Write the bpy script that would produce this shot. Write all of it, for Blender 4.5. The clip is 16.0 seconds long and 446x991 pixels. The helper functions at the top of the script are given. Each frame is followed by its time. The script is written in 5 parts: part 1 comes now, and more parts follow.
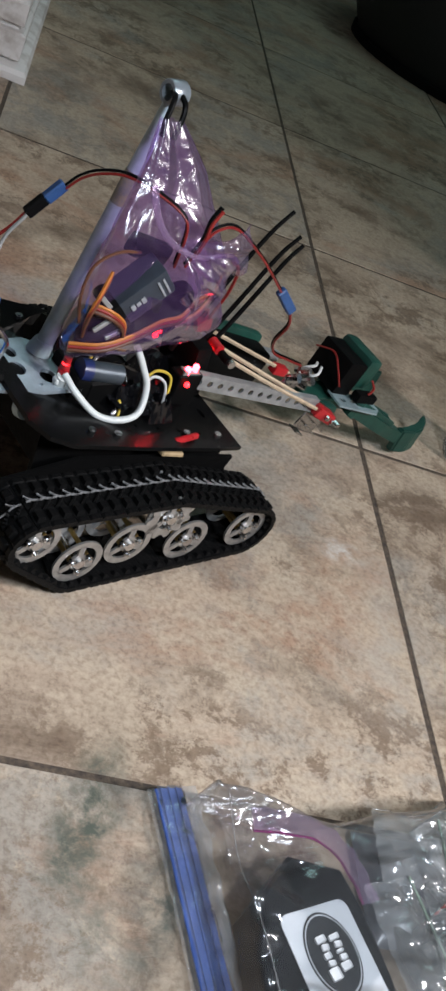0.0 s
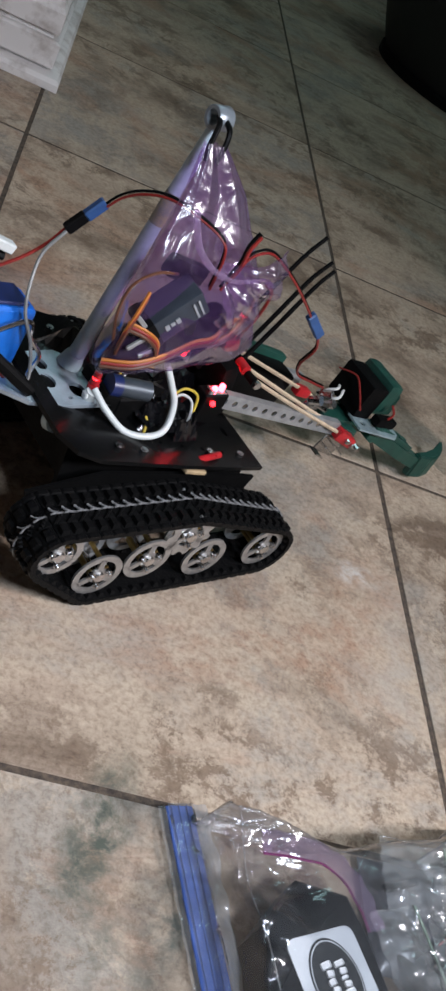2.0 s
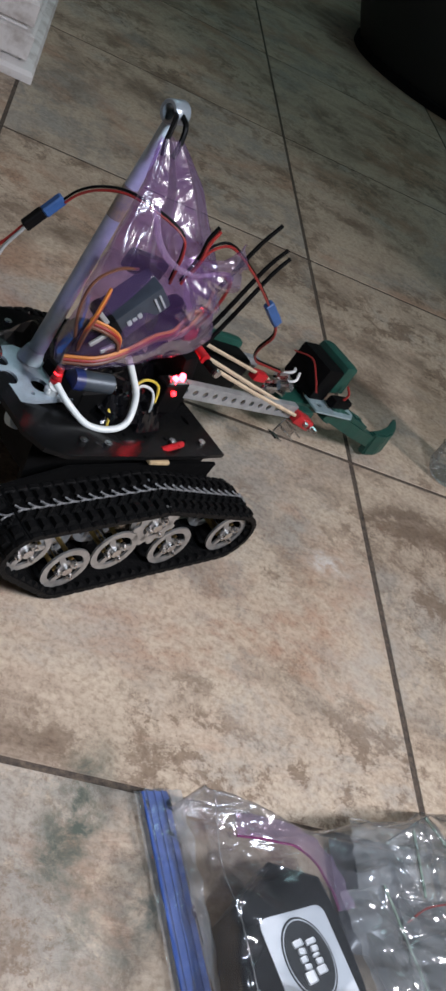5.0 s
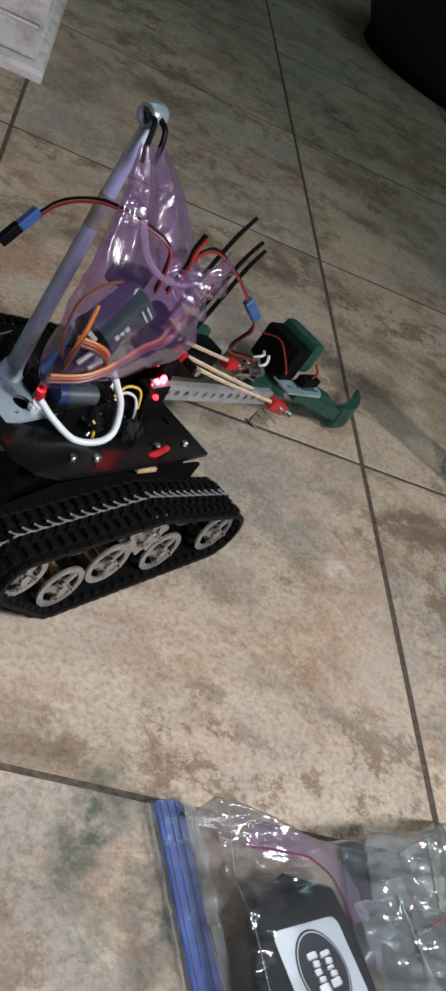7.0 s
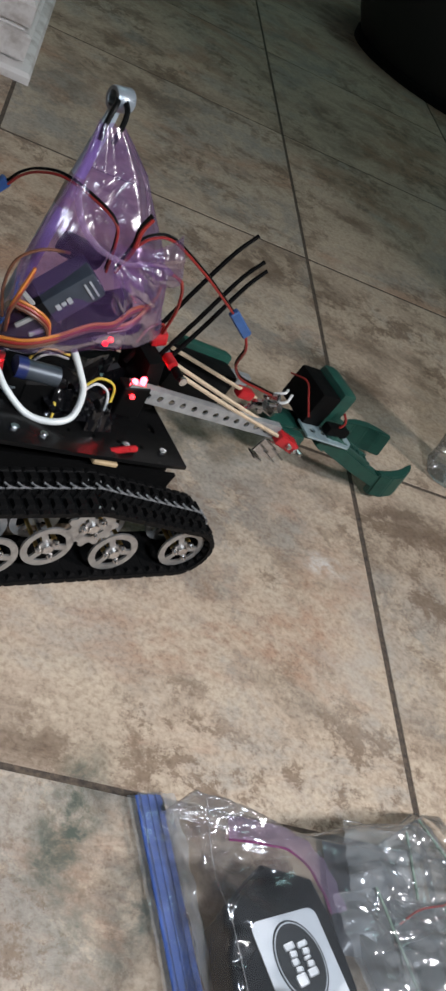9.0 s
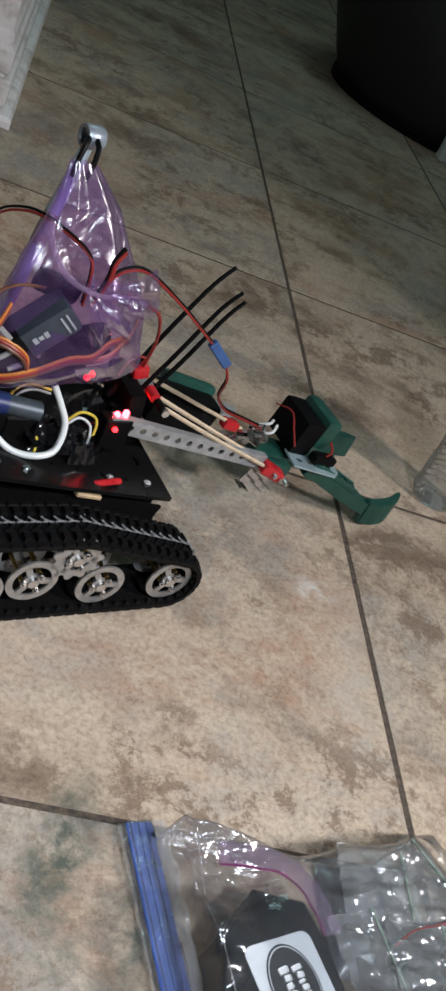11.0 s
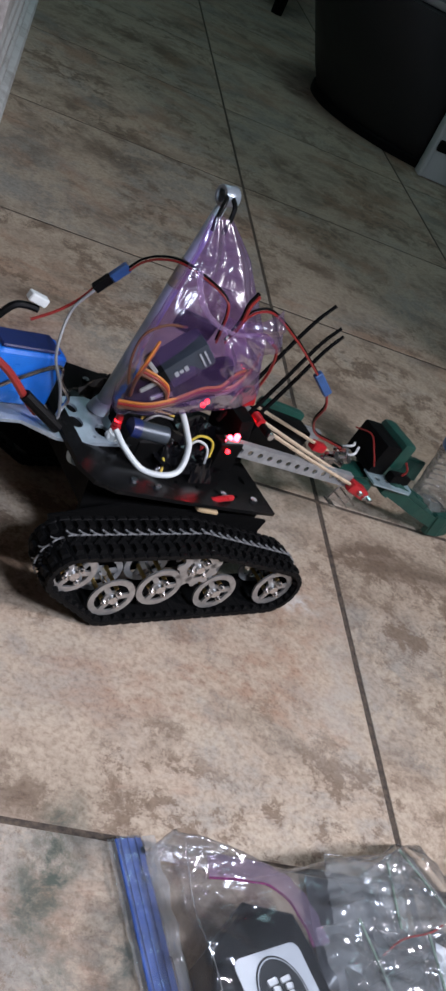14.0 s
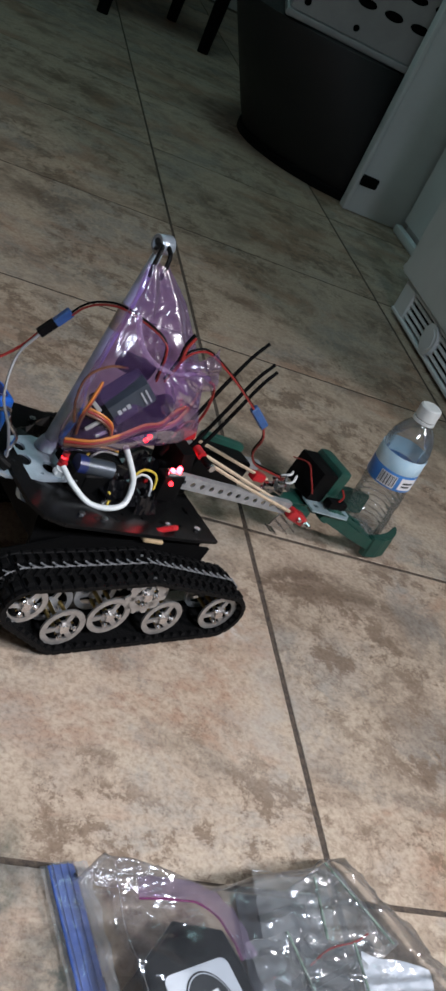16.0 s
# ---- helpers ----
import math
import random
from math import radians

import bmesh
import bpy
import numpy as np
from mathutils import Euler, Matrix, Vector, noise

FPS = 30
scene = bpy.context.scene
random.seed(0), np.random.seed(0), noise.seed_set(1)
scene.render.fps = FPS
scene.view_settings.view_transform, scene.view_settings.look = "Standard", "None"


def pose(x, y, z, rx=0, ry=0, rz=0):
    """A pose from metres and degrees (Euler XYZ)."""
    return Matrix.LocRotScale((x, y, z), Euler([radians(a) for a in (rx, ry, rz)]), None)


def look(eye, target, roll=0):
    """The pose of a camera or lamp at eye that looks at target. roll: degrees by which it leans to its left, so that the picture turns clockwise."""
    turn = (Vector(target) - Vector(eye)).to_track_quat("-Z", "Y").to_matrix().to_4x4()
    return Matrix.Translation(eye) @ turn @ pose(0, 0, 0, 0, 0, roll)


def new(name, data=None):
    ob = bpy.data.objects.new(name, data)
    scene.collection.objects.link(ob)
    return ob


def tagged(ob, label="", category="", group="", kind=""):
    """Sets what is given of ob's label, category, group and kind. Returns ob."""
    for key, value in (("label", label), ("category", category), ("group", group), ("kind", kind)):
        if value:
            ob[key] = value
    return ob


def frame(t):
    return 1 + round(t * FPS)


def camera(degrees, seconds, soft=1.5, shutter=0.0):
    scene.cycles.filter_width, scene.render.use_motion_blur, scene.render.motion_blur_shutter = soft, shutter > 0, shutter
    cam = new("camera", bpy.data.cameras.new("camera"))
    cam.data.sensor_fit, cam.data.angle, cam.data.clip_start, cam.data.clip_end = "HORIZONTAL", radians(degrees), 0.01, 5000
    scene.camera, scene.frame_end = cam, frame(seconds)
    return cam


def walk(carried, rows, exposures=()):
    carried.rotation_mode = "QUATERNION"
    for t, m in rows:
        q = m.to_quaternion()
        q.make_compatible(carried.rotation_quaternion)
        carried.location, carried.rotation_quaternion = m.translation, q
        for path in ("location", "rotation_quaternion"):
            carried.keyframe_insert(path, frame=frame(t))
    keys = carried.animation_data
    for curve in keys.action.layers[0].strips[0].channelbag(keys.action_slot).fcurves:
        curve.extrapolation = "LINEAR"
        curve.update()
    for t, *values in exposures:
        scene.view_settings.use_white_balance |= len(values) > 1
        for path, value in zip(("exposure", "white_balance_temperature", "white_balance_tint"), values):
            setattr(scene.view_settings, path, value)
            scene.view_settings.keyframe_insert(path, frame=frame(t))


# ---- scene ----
cam = camera(25.83, 16.0, soft=3.0, shutter=0.5)
CAMERA_ROWS = [
    (0.0, pose(-0.4242, -0.8055, 0.5231, 49.79, -23.14, -2.82)),
    (0.5, pose(-0.4413, -0.7992, 0.5279, 48.96, -25.09, -2.22)),
    (1.0, pose(-0.4502, -0.7968, 0.5248, 49.37, -25.50, -0.23)),
    (1.5, pose(-0.4392, -0.8074, 0.5254, 49.67, -25.04, -0.72)),
    (2.0, pose(-0.4426, -0.8027, 0.5260, 49.42, -25.21, -0.85)),
    (2.5, pose(-0.4462, -0.7988, 0.5235, 48.73, -25.69, -0.47)),
    (3.0, pose(-0.4493, -0.7975, 0.5201, 48.37, -25.76, -0.18)),
    (3.5, pose(-0.4473, -0.8027, 0.5255, 48.24, -25.93, -0.50)),
    (4.0, pose(-0.4461, -0.8127, 0.5316, 49.65, -26.17, -2.10)),
    (6.5, pose(-0.4397, -0.8043, 0.5376, 48.67, -25.29, -1.74)),
    (7.0, pose(-0.4488, -0.8020, 0.5394, 48.78, -25.54, -1.68)),
    (7.5, pose(-0.4467, -0.8019, 0.5441, 48.65, -25.38, -1.24)),
    (8.0, pose(-0.4466, -0.8027, 0.5468, 48.95, -25.50, -1.47)),
    (8.5, pose(-0.4450, -0.8060, 0.5491, 49.03, -25.43, -1.55)),
    (9.0, pose(-0.4375, -0.8090, 0.5481, 48.92, -25.29, -2.00)),
    (11.5, pose(-0.4230, -0.8214, 0.5499, 52.01, -23.59, -3.80)),
    (12.0, pose(-0.4205, -0.8238, 0.5503, 51.70, -23.81, -4.22)),
    (12.5, pose(-0.4232, -0.8241, 0.5551, 51.73, -23.64, -4.15)),
    (13.0, pose(-0.4325, -0.8189, 0.5551, 51.91, -23.98, -3.96)),
    (13.5, pose(-0.4287, -0.8253, 0.5612, 52.46, -23.84, -4.21)),
    (14.0, pose(-0.4264, -0.8248, 0.5593, 52.89, -23.58, -4.63)),
    (14.5, pose(-0.4230, -0.8306, 0.5620, 53.21, -23.81, -5.28)),
    (15.0, pose(-0.4188, -0.8416, 0.5725, 54.87, -24.23, -7.09)),
    (15.5, pose(-0.4195, -0.8454, 0.5796, 55.48, -24.15, -7.82)),
    (16.0, pose(-0.4189, -0.8478, 0.5837, 56.14, -23.96, -8.56)),
]
# the clip's camera drifts a little cooler and back in its white balance
BALANCE = [(0.0, 6500), (0.5, 6500), (1.0, 6420), (2.0, 6330), (2.5, 6470), (3.0, 6420), (3.5, 6280), (4.0, 6230), (6.5, 6500), (9.0, 6500), (11.5, 6500), (13.0, 6480), (14.0, 6130), (14.5, 6160), (15.0, 6330), (16.0, 6350)]
walk(cam, CAMERA_ROWS, [(t, 0.0, kelvin, 10.0 + (6500 - kelvin) / 60) for t, kelvin in BALANCE])

# the robot's way over the floor: seconds, x, y, heading in degrees
ROBOT_ROWS = [
    (0.0, -0.2801, -0.1528, 32.60),
    (0.5, -0.2799, -0.1530, 32.60),
    (1.0, -0.2798, -0.1529, 32.60),
    (1.5, -0.2799, -0.1528, 32.60),
    (2.0, -0.2799, -0.1529, 32.60),
    (2.5, -0.2798, -0.1529, 32.60),
    (3.0, -0.2798, -0.1529, 32.60),
    (3.5, -0.2798, -0.1529, 32.60),
    (4.0, -0.2799, -0.1529, 32.60),
    (6.5, -0.3186, -0.1692, 40.83),
    (7.0, -0.3203, -0.1713, 41.25),
    (7.5, -0.3225, -0.1686, 27.03),
    (8.0, -0.3145, -0.1659, 24.05),
    (8.5, -0.3154, -0.1659, 24.27),
    (9.0, -0.3166, -0.1663, 24.57),
    (11.5, -0.3146, -0.1703, 24.00),
    (12.0, -0.3150, -0.1699, 24.14),
    (12.5, -0.3004, -0.1631, 23.96),
    (13.0, -0.2604, -0.1469, 23.66),
    (13.5, -0.2189, -0.1271, 23.18),
    (14.0, -0.1987, -0.1175, 22.73),
    (14.5, -0.1968, -0.1165, 23.35),
    (15.0, -0.1964, -0.1156, 23.40),
    (15.5, -0.1830, -0.1109, 22.34),
    (16.0, -0.1801, -0.1090, 22.50),
]
ROBOT_Z = -0.005

# ---- light ----
world = bpy.data.worlds.new("room_dusk")
world.use_nodes = True
world.node_tree.nodes["Background"].inputs[0].default_value = (0.55, 0.66, 0.8, 1)
world.node_tree.nodes["Background"].inputs[1].default_value = 0.03
scene.world = world


def lamp(name, power, size, eye, target, colour):
    data = bpy.data.lights.new(name, "AREA")
    data.shape, data.size, data.energy, data.color = "DISK", size, power, colour
    ob = new(name, data)
    ob.matrix_world = look(eye, target)
    return ob


# a shaded kitchen lamp beyond the white appliance's near corner, a cool one behind the camera, and a dim one on the ceiling
lamp("kitchen_lamp_light", 13.0, 0.3, (1.39, -1.15, 1.52), (-0.59, -0.71, 0), (1.04, 1.0, 1.02)).data.spread = radians(86)
lamp("counter_lamp_light", 7.0, 0.2, (0.0, -1.14, 1.12), (-0.28, -0.66, 0), (0.90, 1.0, 1.14)).data.spread = radians(125)
lamp("ceiling_lamp_light", 9.5, 1.2, (-0.28, 1.6, 2.35), (-0.2, 1.8, 0), (0.60, 0.98, 0.98))
scene.view_settings.exposure = 0.0


# ---- helpers for meshes ----
def mesh_of(bm, name, material, smooth=True, angle=35):
    me = bpy.data.meshes.new(name)
    bmesh.ops.recalc_face_normals(bm, faces=bm.faces)
    if smooth:
        lim = radians(angle)
        for fc in bm.faces:
            fc.smooth = True
        for ed in bm.edges:
            if len(ed.link_faces) != 2 or ed.calc_face_angle(0) > lim:
                ed.smooth = False
    bm.to_mesh(me)
    bm.free()
    for m in (material if isinstance(material, (list, tuple)) else [material]):
        me.materials.append(m)
    return me


def part(name, bm, material, parent=None, label="", at=None, smooth=True, angle=35):
    ob = new(name, mesh_of(bm, name, material, smooth, angle))
    if parent is not None:
        ob.parent = parent
    if at is not None:
        ob.matrix_basis = at
    if label:
        ob["label"] = label
    return ob


def thing(name, label, category, group="", kind="", at=None):
    ob = new(name)
    ob.empty_display_size = 0.02
    tagged(ob, label, category, group, kind)
    if at is not None:
        ob.matrix_basis = at
    return ob


def box(bm, sx, sy, sz, at=None, bevel=0.0, seg=1):
    m = (at or Matrix()) @ Matrix.Diagonal((sx, sy, sz, 1))
    g = bmesh.ops.create_cube(bm, size=1, matrix=m)
    if bevel:
        eds = list({e for v in g["verts"] for e in v.link_edges})
        bmesh.ops.bevel(bm, geom=eds, offset=bevel, segments=seg, profile=0.6, affect="EDGES")
    return bm


def cyl(bm, r, h, at=None, n=24, r2=None, caps=True):
    bmesh.ops.create_cone(bm, cap_ends=caps, segments=n, radius1=r, radius2=r if r2 is None else r2, depth=h, matrix=at or Matrix())
    return bm


def smooth_path(pts, per=8):
    """Catmull-Rom through the points."""
    p = [Vector(q) for q in pts]
    if len(p) < 3:
        return p
    p = [p[0] * 2 - p[1]] + p + [p[-1] * 2 - p[-2]]
    out = []
    for i in range(1, len(p) - 2):
        for k in range(per):
            t = k / per
            a, b, c, d = p[i - 1], p[i], p[i + 1], p[i + 2]
            out.append(0.5 * (2 * b + (c - a) * t + (2 * a - 5 * b + 4 * c - d) * t * t + (3 * b - a - 3 * c + d) * t ** 3))
    return out + [p[-2]]


def tube(bm, pts, r, n=8, per=8, taper=1.0, flat=1.0, offset=(0, 0, 0)):
    path = smooth_path([Vector(q) + Vector(offset) for q in pts], per)
    rings, up = [], None
    for i, c in enumerate(path):
        d = (path[min(i + 1, len(path) - 1)] - path[max(i - 1, 0)]).normalized()
        if up is None:
            up = d.orthogonal().normalized()
        up = (up - d * up.dot(d)).normalized()
        side = d.cross(up)
        rad = r * (1 + (taper - 1) * i / max(1, len(path) - 1))
        rings.append([bm.verts.new(c + up * math.cos(2 * math.pi * k / n) * rad * flat + side * math.sin(2 * math.pi * k / n) * rad) for k in range(n)])
    for a, b in zip(rings, rings[1:]):
        for k in range(n):
            bm.faces.new((a[k], a[(k + 1) % n], b[(k + 1) % n], b[k]))
    bm.faces.new(rings[0])
    bm.faces.new(list(reversed(rings[-1])))
    return bm


def prism(bm, outline, z0, z1, at=None):
    """An outline in x, y raised from z0 to z1."""
    m = at or Matrix()
    lo = [bm.verts.new(m @ Vector((x, y, z0))) for x, y in outline]
    hi = [bm.verts.new(m @ Vector((x, y, z1))) for x, y in outline]
    n = len(lo)
    bm.faces.new(list(reversed(lo)))
    bm.faces.new(hi)
    for i in range(n):
        bm.faces.new((lo[i], lo[(i + 1) % n], hi[(i + 1) % n], hi[i]))
    return bm


def plate_with_holes(bm, outline, holes, z0, z1, at=None, n=14):
    """A plate with round or oval holes that go through it: x, y, rx, ry."""
    m = at or Matrix()
    edges = []
    for pts in [outline] + [[(x + rx * math.cos(2 * math.pi * k / n), y + ry * math.sin(2 * math.pi * k / n)) for k in range(n)] for x, y, rx, ry in holes]:
        vs = [bm.verts.new((x, y, z0)) for x, y in pts]
        edges += [bm.edges.new((vs[i], vs[(i + 1) % len(vs)])) for i in range(len(vs))]
    g = bmesh.ops.triangle_fill(bm, use_beauty=True, use_dissolve=False, edges=edges)
    faces = [f for f in g["geom"] if isinstance(f, bmesh.types.BMFace)]
    e = bmesh.ops.extrude_face_region(bm, geom=faces)
    top = [v for v in e["geom"] if isinstance(v, bmesh.types.BMVert)]
    bmesh.ops.translate(bm, verts=top, vec=(0, 0, z1 - z0))
    bmesh.ops.transform(bm, matrix=m, verts=bm.verts)
    return bm


def lathe(bm, profile, n=32, at=None):
    m = at or Matrix()
    rings = [[bm.verts.new(m @ Vector((r * math.cos(2 * math.pi * k / n), r * math.sin(2 * math.pi * k / n), z))) for k in range(n)] for r, z in profile]
    for a, b in zip(rings, rings[1:]):
        for k in range(n):
            bm.faces.new((a[k], a[(k + 1) % n], b[(k + 1) % n], b[k]))
    return rings


# ---- materials ----
def material(name, colour, rough=0.5, metal=0.0, grain=0.0, scale=60.0, bump=0.0, bump_scale=None, second=None, spread=(0.35, 0.65), coat=0.0, spec=0.5):
    m = bpy.data.materials.new(name)
    m.use_nodes = True
    nt = m.node_tree
    b = nt.nodes["Principled BSDF"]
    b.inputs["Roughness"].default_value, b.inputs["Metallic"].default_value = rough, metal
    b.inputs["Coat Weight"].default_value = coat
    b.inputs["Specular IOR Level"].default_value = spec
    b.inputs["Base Color"].default_value = (*colour, 1)
    co = nt.nodes.new("ShaderNodeTexCoord")
    if second or grain:
        nz = nt.nodes.new("ShaderNodeTexNoise")
        nz.inputs["Scale"].default_value, nz.inputs["Detail"].default_value, nz.inputs["Roughness"].default_value = scale, 6, 0.65
        nt.links.new(co.outputs["Object"], nz.inputs["Vector"])
        ramp = nt.nodes.new("ShaderNodeValToRGB")
        ramp.color_ramp.elements[0].position, ramp.color_ramp.elements[1].position = spread
        c2 = second or tuple(c * (1 - grain) for c in colour)
        ramp.color_ramp.elements[0].color, ramp.color_ramp.elements[1].color = (*c2, 1), (*colour, 1)
        nt.links.new(nz.outputs["Fac"], ramp.inputs["Fac"])
        nt.links.new(ramp.outputs["Color"], b.inputs["Base Color"])
        rr = nt.nodes.new("ShaderNodeMapRange")
        rr.inputs["To Min"].default_value, rr.inputs["To Max"].default_value = max(0.02, rough - 0.12), min(1, rough + 0.12)
        nt.links.new(nz.outputs["Fac"], rr.inputs["Value"])
        nt.links.new(rr.outputs["Result"], b.inputs["Roughness"])
    if bump:
        n2 = nt.nodes.new("ShaderNodeTexNoise")
        n2.inputs["Scale"].default_value, n2.inputs["Detail"].default_value = bump_scale or scale * 3, 4
        nt.links.new(co.outputs["Object"], n2.inputs["Vector"])
        bp = nt.nodes.new("ShaderNodeBump")
        bp.inputs["Strength"].default_value, bp.inputs["Distance"].default_value = bump, 0.002
        nt.links.new(n2.outputs["Fac"], bp.inputs["Height"])
        nt.links.new(bp.outputs["Normal"], b.inputs["Normal"])
    return m


def glow(name, colour, strength):
    m = material(name, colour, 0.3)
    b = m.node_tree.nodes["Principled BSDF"]
    b.inputs["Emission Color"].default_value, b.inputs["Emission Strength"].default_value = (*colour, 1), strength
    return m


def film(name, tint, haze, haze_colour, rough=0.12, bump=0.5, bump_scale=35.0, gloss=0.35):
    """A thin plastic sheet: tinted see-through, some milky haze, a glossy skin with fine creases."""
    m = bpy.data.materials.new(name)
    m.use_nodes = True
    nt = m.node_tree
    out, old = nt.nodes["Material Output"], nt.nodes["Principled BSDF"]
    nt.nodes.remove(old)
    clear = nt.nodes.new("ShaderNodeBsdfTransparent")
    clear.inputs["Color"].default_value = (*tint, 1)
    milk = nt.nodes.new("ShaderNodeBsdfTranslucent")
    milk.inputs["Color"].default_value = (*haze_colour, 1)
    milk2 = nt.nodes.new("ShaderNodeBsdfDiffuse")
    milk2.inputs["Color"].default_value = (*haze_colour, 1)
    shine = nt.nodes.new("ShaderNodeBsdfGlossy")
    shine.inputs["Roughness"].default_value = rough
    co, nz, bp = nt.nodes.new("ShaderNodeTexCoord"), nt.nodes.new("ShaderNodeTexNoise"), nt.nodes.new("ShaderNodeBump")
    nz.inputs["Scale"].default_value, nz.inputs["Detail"].default_value, nz.inputs["Distortion"].default_value = bump_scale, 3, 1.2
    bp.inputs["Strength"].default_value, bp.inputs["Distance"].default_value = bump, 0.01
    nt.links.new(co.outputs["Object"], nz.inputs["Vector"])
    nt.links.new(nz.outputs["Fac"], bp.inputs["Height"])
    nt.links.new(bp.outputs["Normal"], shine.inputs["Normal"])
    mm, m1, m2 = (nt.nodes.new("ShaderNodeMixShader") for _ in range(3))
    mm.inputs[0].default_value = 0.5
    nt.links.new(milk.outputs[0], mm.inputs[1])
    nt.links.new(milk2.outputs[0], mm.inputs[2])
    m1.inputs[0].default_value = haze
    nt.links.new(clear.outputs[0], m1.inputs[1])
    nt.links.new(mm.outputs[0], m1.inputs[2])
    fr = nt.nodes.new("ShaderNodeFresnel")
    fr.inputs["IOR"].default_value = 1.45
    mul = nt.nodes.new("ShaderNodeMath")
    mul.operation, mul.use_clamp = "MULTIPLY_ADD", True
    mul.inputs[1].default_value, mul.inputs[2].default_value = gloss, gloss * 0.08
    nt.links.new(fr.outputs[0], mul.inputs[0])
    nt.links.new(mul.outputs[0], m2.inputs[0])
    nt.links.new(m1.outputs[0], m2.inputs[1])
    nt.links.new(shine.outputs[0], m2.inputs[2])
    nt.links.new(m2.outputs[0], out.inputs["Surface"])
    return m


def tile_material():
    """Stone-look ceramic: beige ground, slanting brown and grey clouds, pale flecks; each tile its own cut."""
    m = bpy.data.materials.new("stone_tile")
    m.use_nodes = True
    nt = m.node_tree
    N, L = nt.nodes.new, nt.links.new
    b = nt.nodes["Principled BSDF"]
    co, info = N("ShaderNodeTexCoord"), N("ShaderNodeObjectInfo")
    mul = N("ShaderNodeMath")
    mul.operation = "MULTIPLY"
    mul.inputs[1].default_value = 37.0
    L(info.outputs["Random"], mul.inputs[0])
    add = N("ShaderNodeVectorMath")
    L(co.outputs["Object"], add.inputs[0])
    L(mul.outputs[0], add.inputs[1])
    turn = N("ShaderNodeMapping")
    turn.inputs["Rotation"].default_value = (0, 0, radians(-62))
    turn.inputs["Scale"].default_value = (0.9, 1.35, 1.0)
    L(add.outputs[0], turn.inputs["Vector"])

    def noise_node(scale, detail, rough, src, dist=0.0):
        n = N("ShaderNodeTexNoise")
        n.inputs["Scale"].default_value, n.inputs["Detail"].default_value = scale, detail
        n.inputs["Roughness"].default_value, n.inputs["Distortion"].default_value = rough, dist
        L(src.outputs[0], n.inputs["Vector"])
        return n

    def ramp(src, stops):
        r = N("ShaderNodeValToRGB")
        while len(r.color_ramp.elements) < len(stops):
            r.color_ramp.elements.new(0.5)
        for e, (p, c) in zip(r.color_ramp.elements, stops):
            e.position, e.color = p, (*c, 1)
        L(src.outputs["Fac"], r.inputs["Fac"])
        return r

    def mix(fac, a, c, mode="MIX"):
        x = N("ShaderNodeMix")
        x.data_type, x.blend_type = "RGBA", mode
        if isinstance(fac, float):
            x.inputs[0].default_value = fac
        else:
            L(fac.outputs[0], x.inputs[0])
        L(a.outputs[2] if a.bl_idname == "ShaderNodeMix" else a.outputs[0], x.inputs[6])
        L(c.outputs[2] if c.bl_idname == "ShaderNodeMix" else c.outputs[0], x.inputs[7])
        return x

    big = ramp(noise_node(5.0, 10, 0.66, turn, 0.5), [(0.36, (0.17, 0.122, 0.085)), (0.46, (0.32, 0.248, 0.182)), (0.53, (0.44, 0.345, 0.255)), (0.62, (0.36, 0.312, 0.255))])
    grey = ramp(noise_node(2.4, 8, 0.64, add, 0.6), [(0.50, (0, 0, 0)), (0.60, (0.62, 0.62, 0.62))])
    slate = N("ShaderNodeRGB")
    slate.outputs[0].default_value = (0.26, 0.25, 0.222, 1)
    c1 = mix(grey, big, slate)
    rust = ramp(noise_node(3.4, 10, 0.7, turn, 0.4), [(0.52, (0, 0, 0)), (0.62, (0.7, 0.7, 0.7))])
    rustc = N("ShaderNodeRGB")
    rustc.outputs[0].default_value = (0.37, 0.22, 0.14, 1)
    c2 = mix(rust, c1, rustc)
    flake = ramp(noise_node(11.0, 14, 0.76, add, 0.2), [(0.49, (0, 0, 0)), (0.54, (0.65, 0.65, 0.65))])
    cream = N("ShaderNodeRGB")
    cream.outputs[0].default_value = (0.465, 0.375, 0.277, 1)
    c3 = mix(flake, c2, cream)
    # ragged brown chips, thick in some places and missing in others
    chip = ramp(noise_node(26.0, 13, 0.82, add, 0.15), [(0.50, (0, 0, 0)), (0.545, (0.8, 0.8, 0.8))])
    where = ramp(noise_node(6.5, 4, 0.5, turn, 0.3), [(0.44, (0.12, 0.12, 0.12)), (0.58, (1, 1, 1))])
    chips = mix(1.0, chip, where, "MULTIPLY")
    umber = N("ShaderNodeRGB")
    umber.outputs[0].default_value = (0.165, 0.112, 0.074, 1)
    c4 = N("ShaderNodeMix")
    c4.data_type = "RGBA"
    L(chips.outputs[2], c4.inputs[0])
    L(c3.outputs[2], c4.inputs[6])
    L(umber.outputs[0], c4.inputs[7])
    grit = ramp(noise_node(210.0, 5, 0.7, add, 0.3), [(0.36, (0.66, 0.62, 0.59)), (0.52, (1, 1, 1)), (0.66, (1.14, 1.14, 1.14))])
    c5 = mix(0.8, c4, grit, "MULTIPLY")
    # old marks on the floor: green-grey smears, a pale splash; also a long pale patch
    place = N("ShaderNodeNewGeometry")
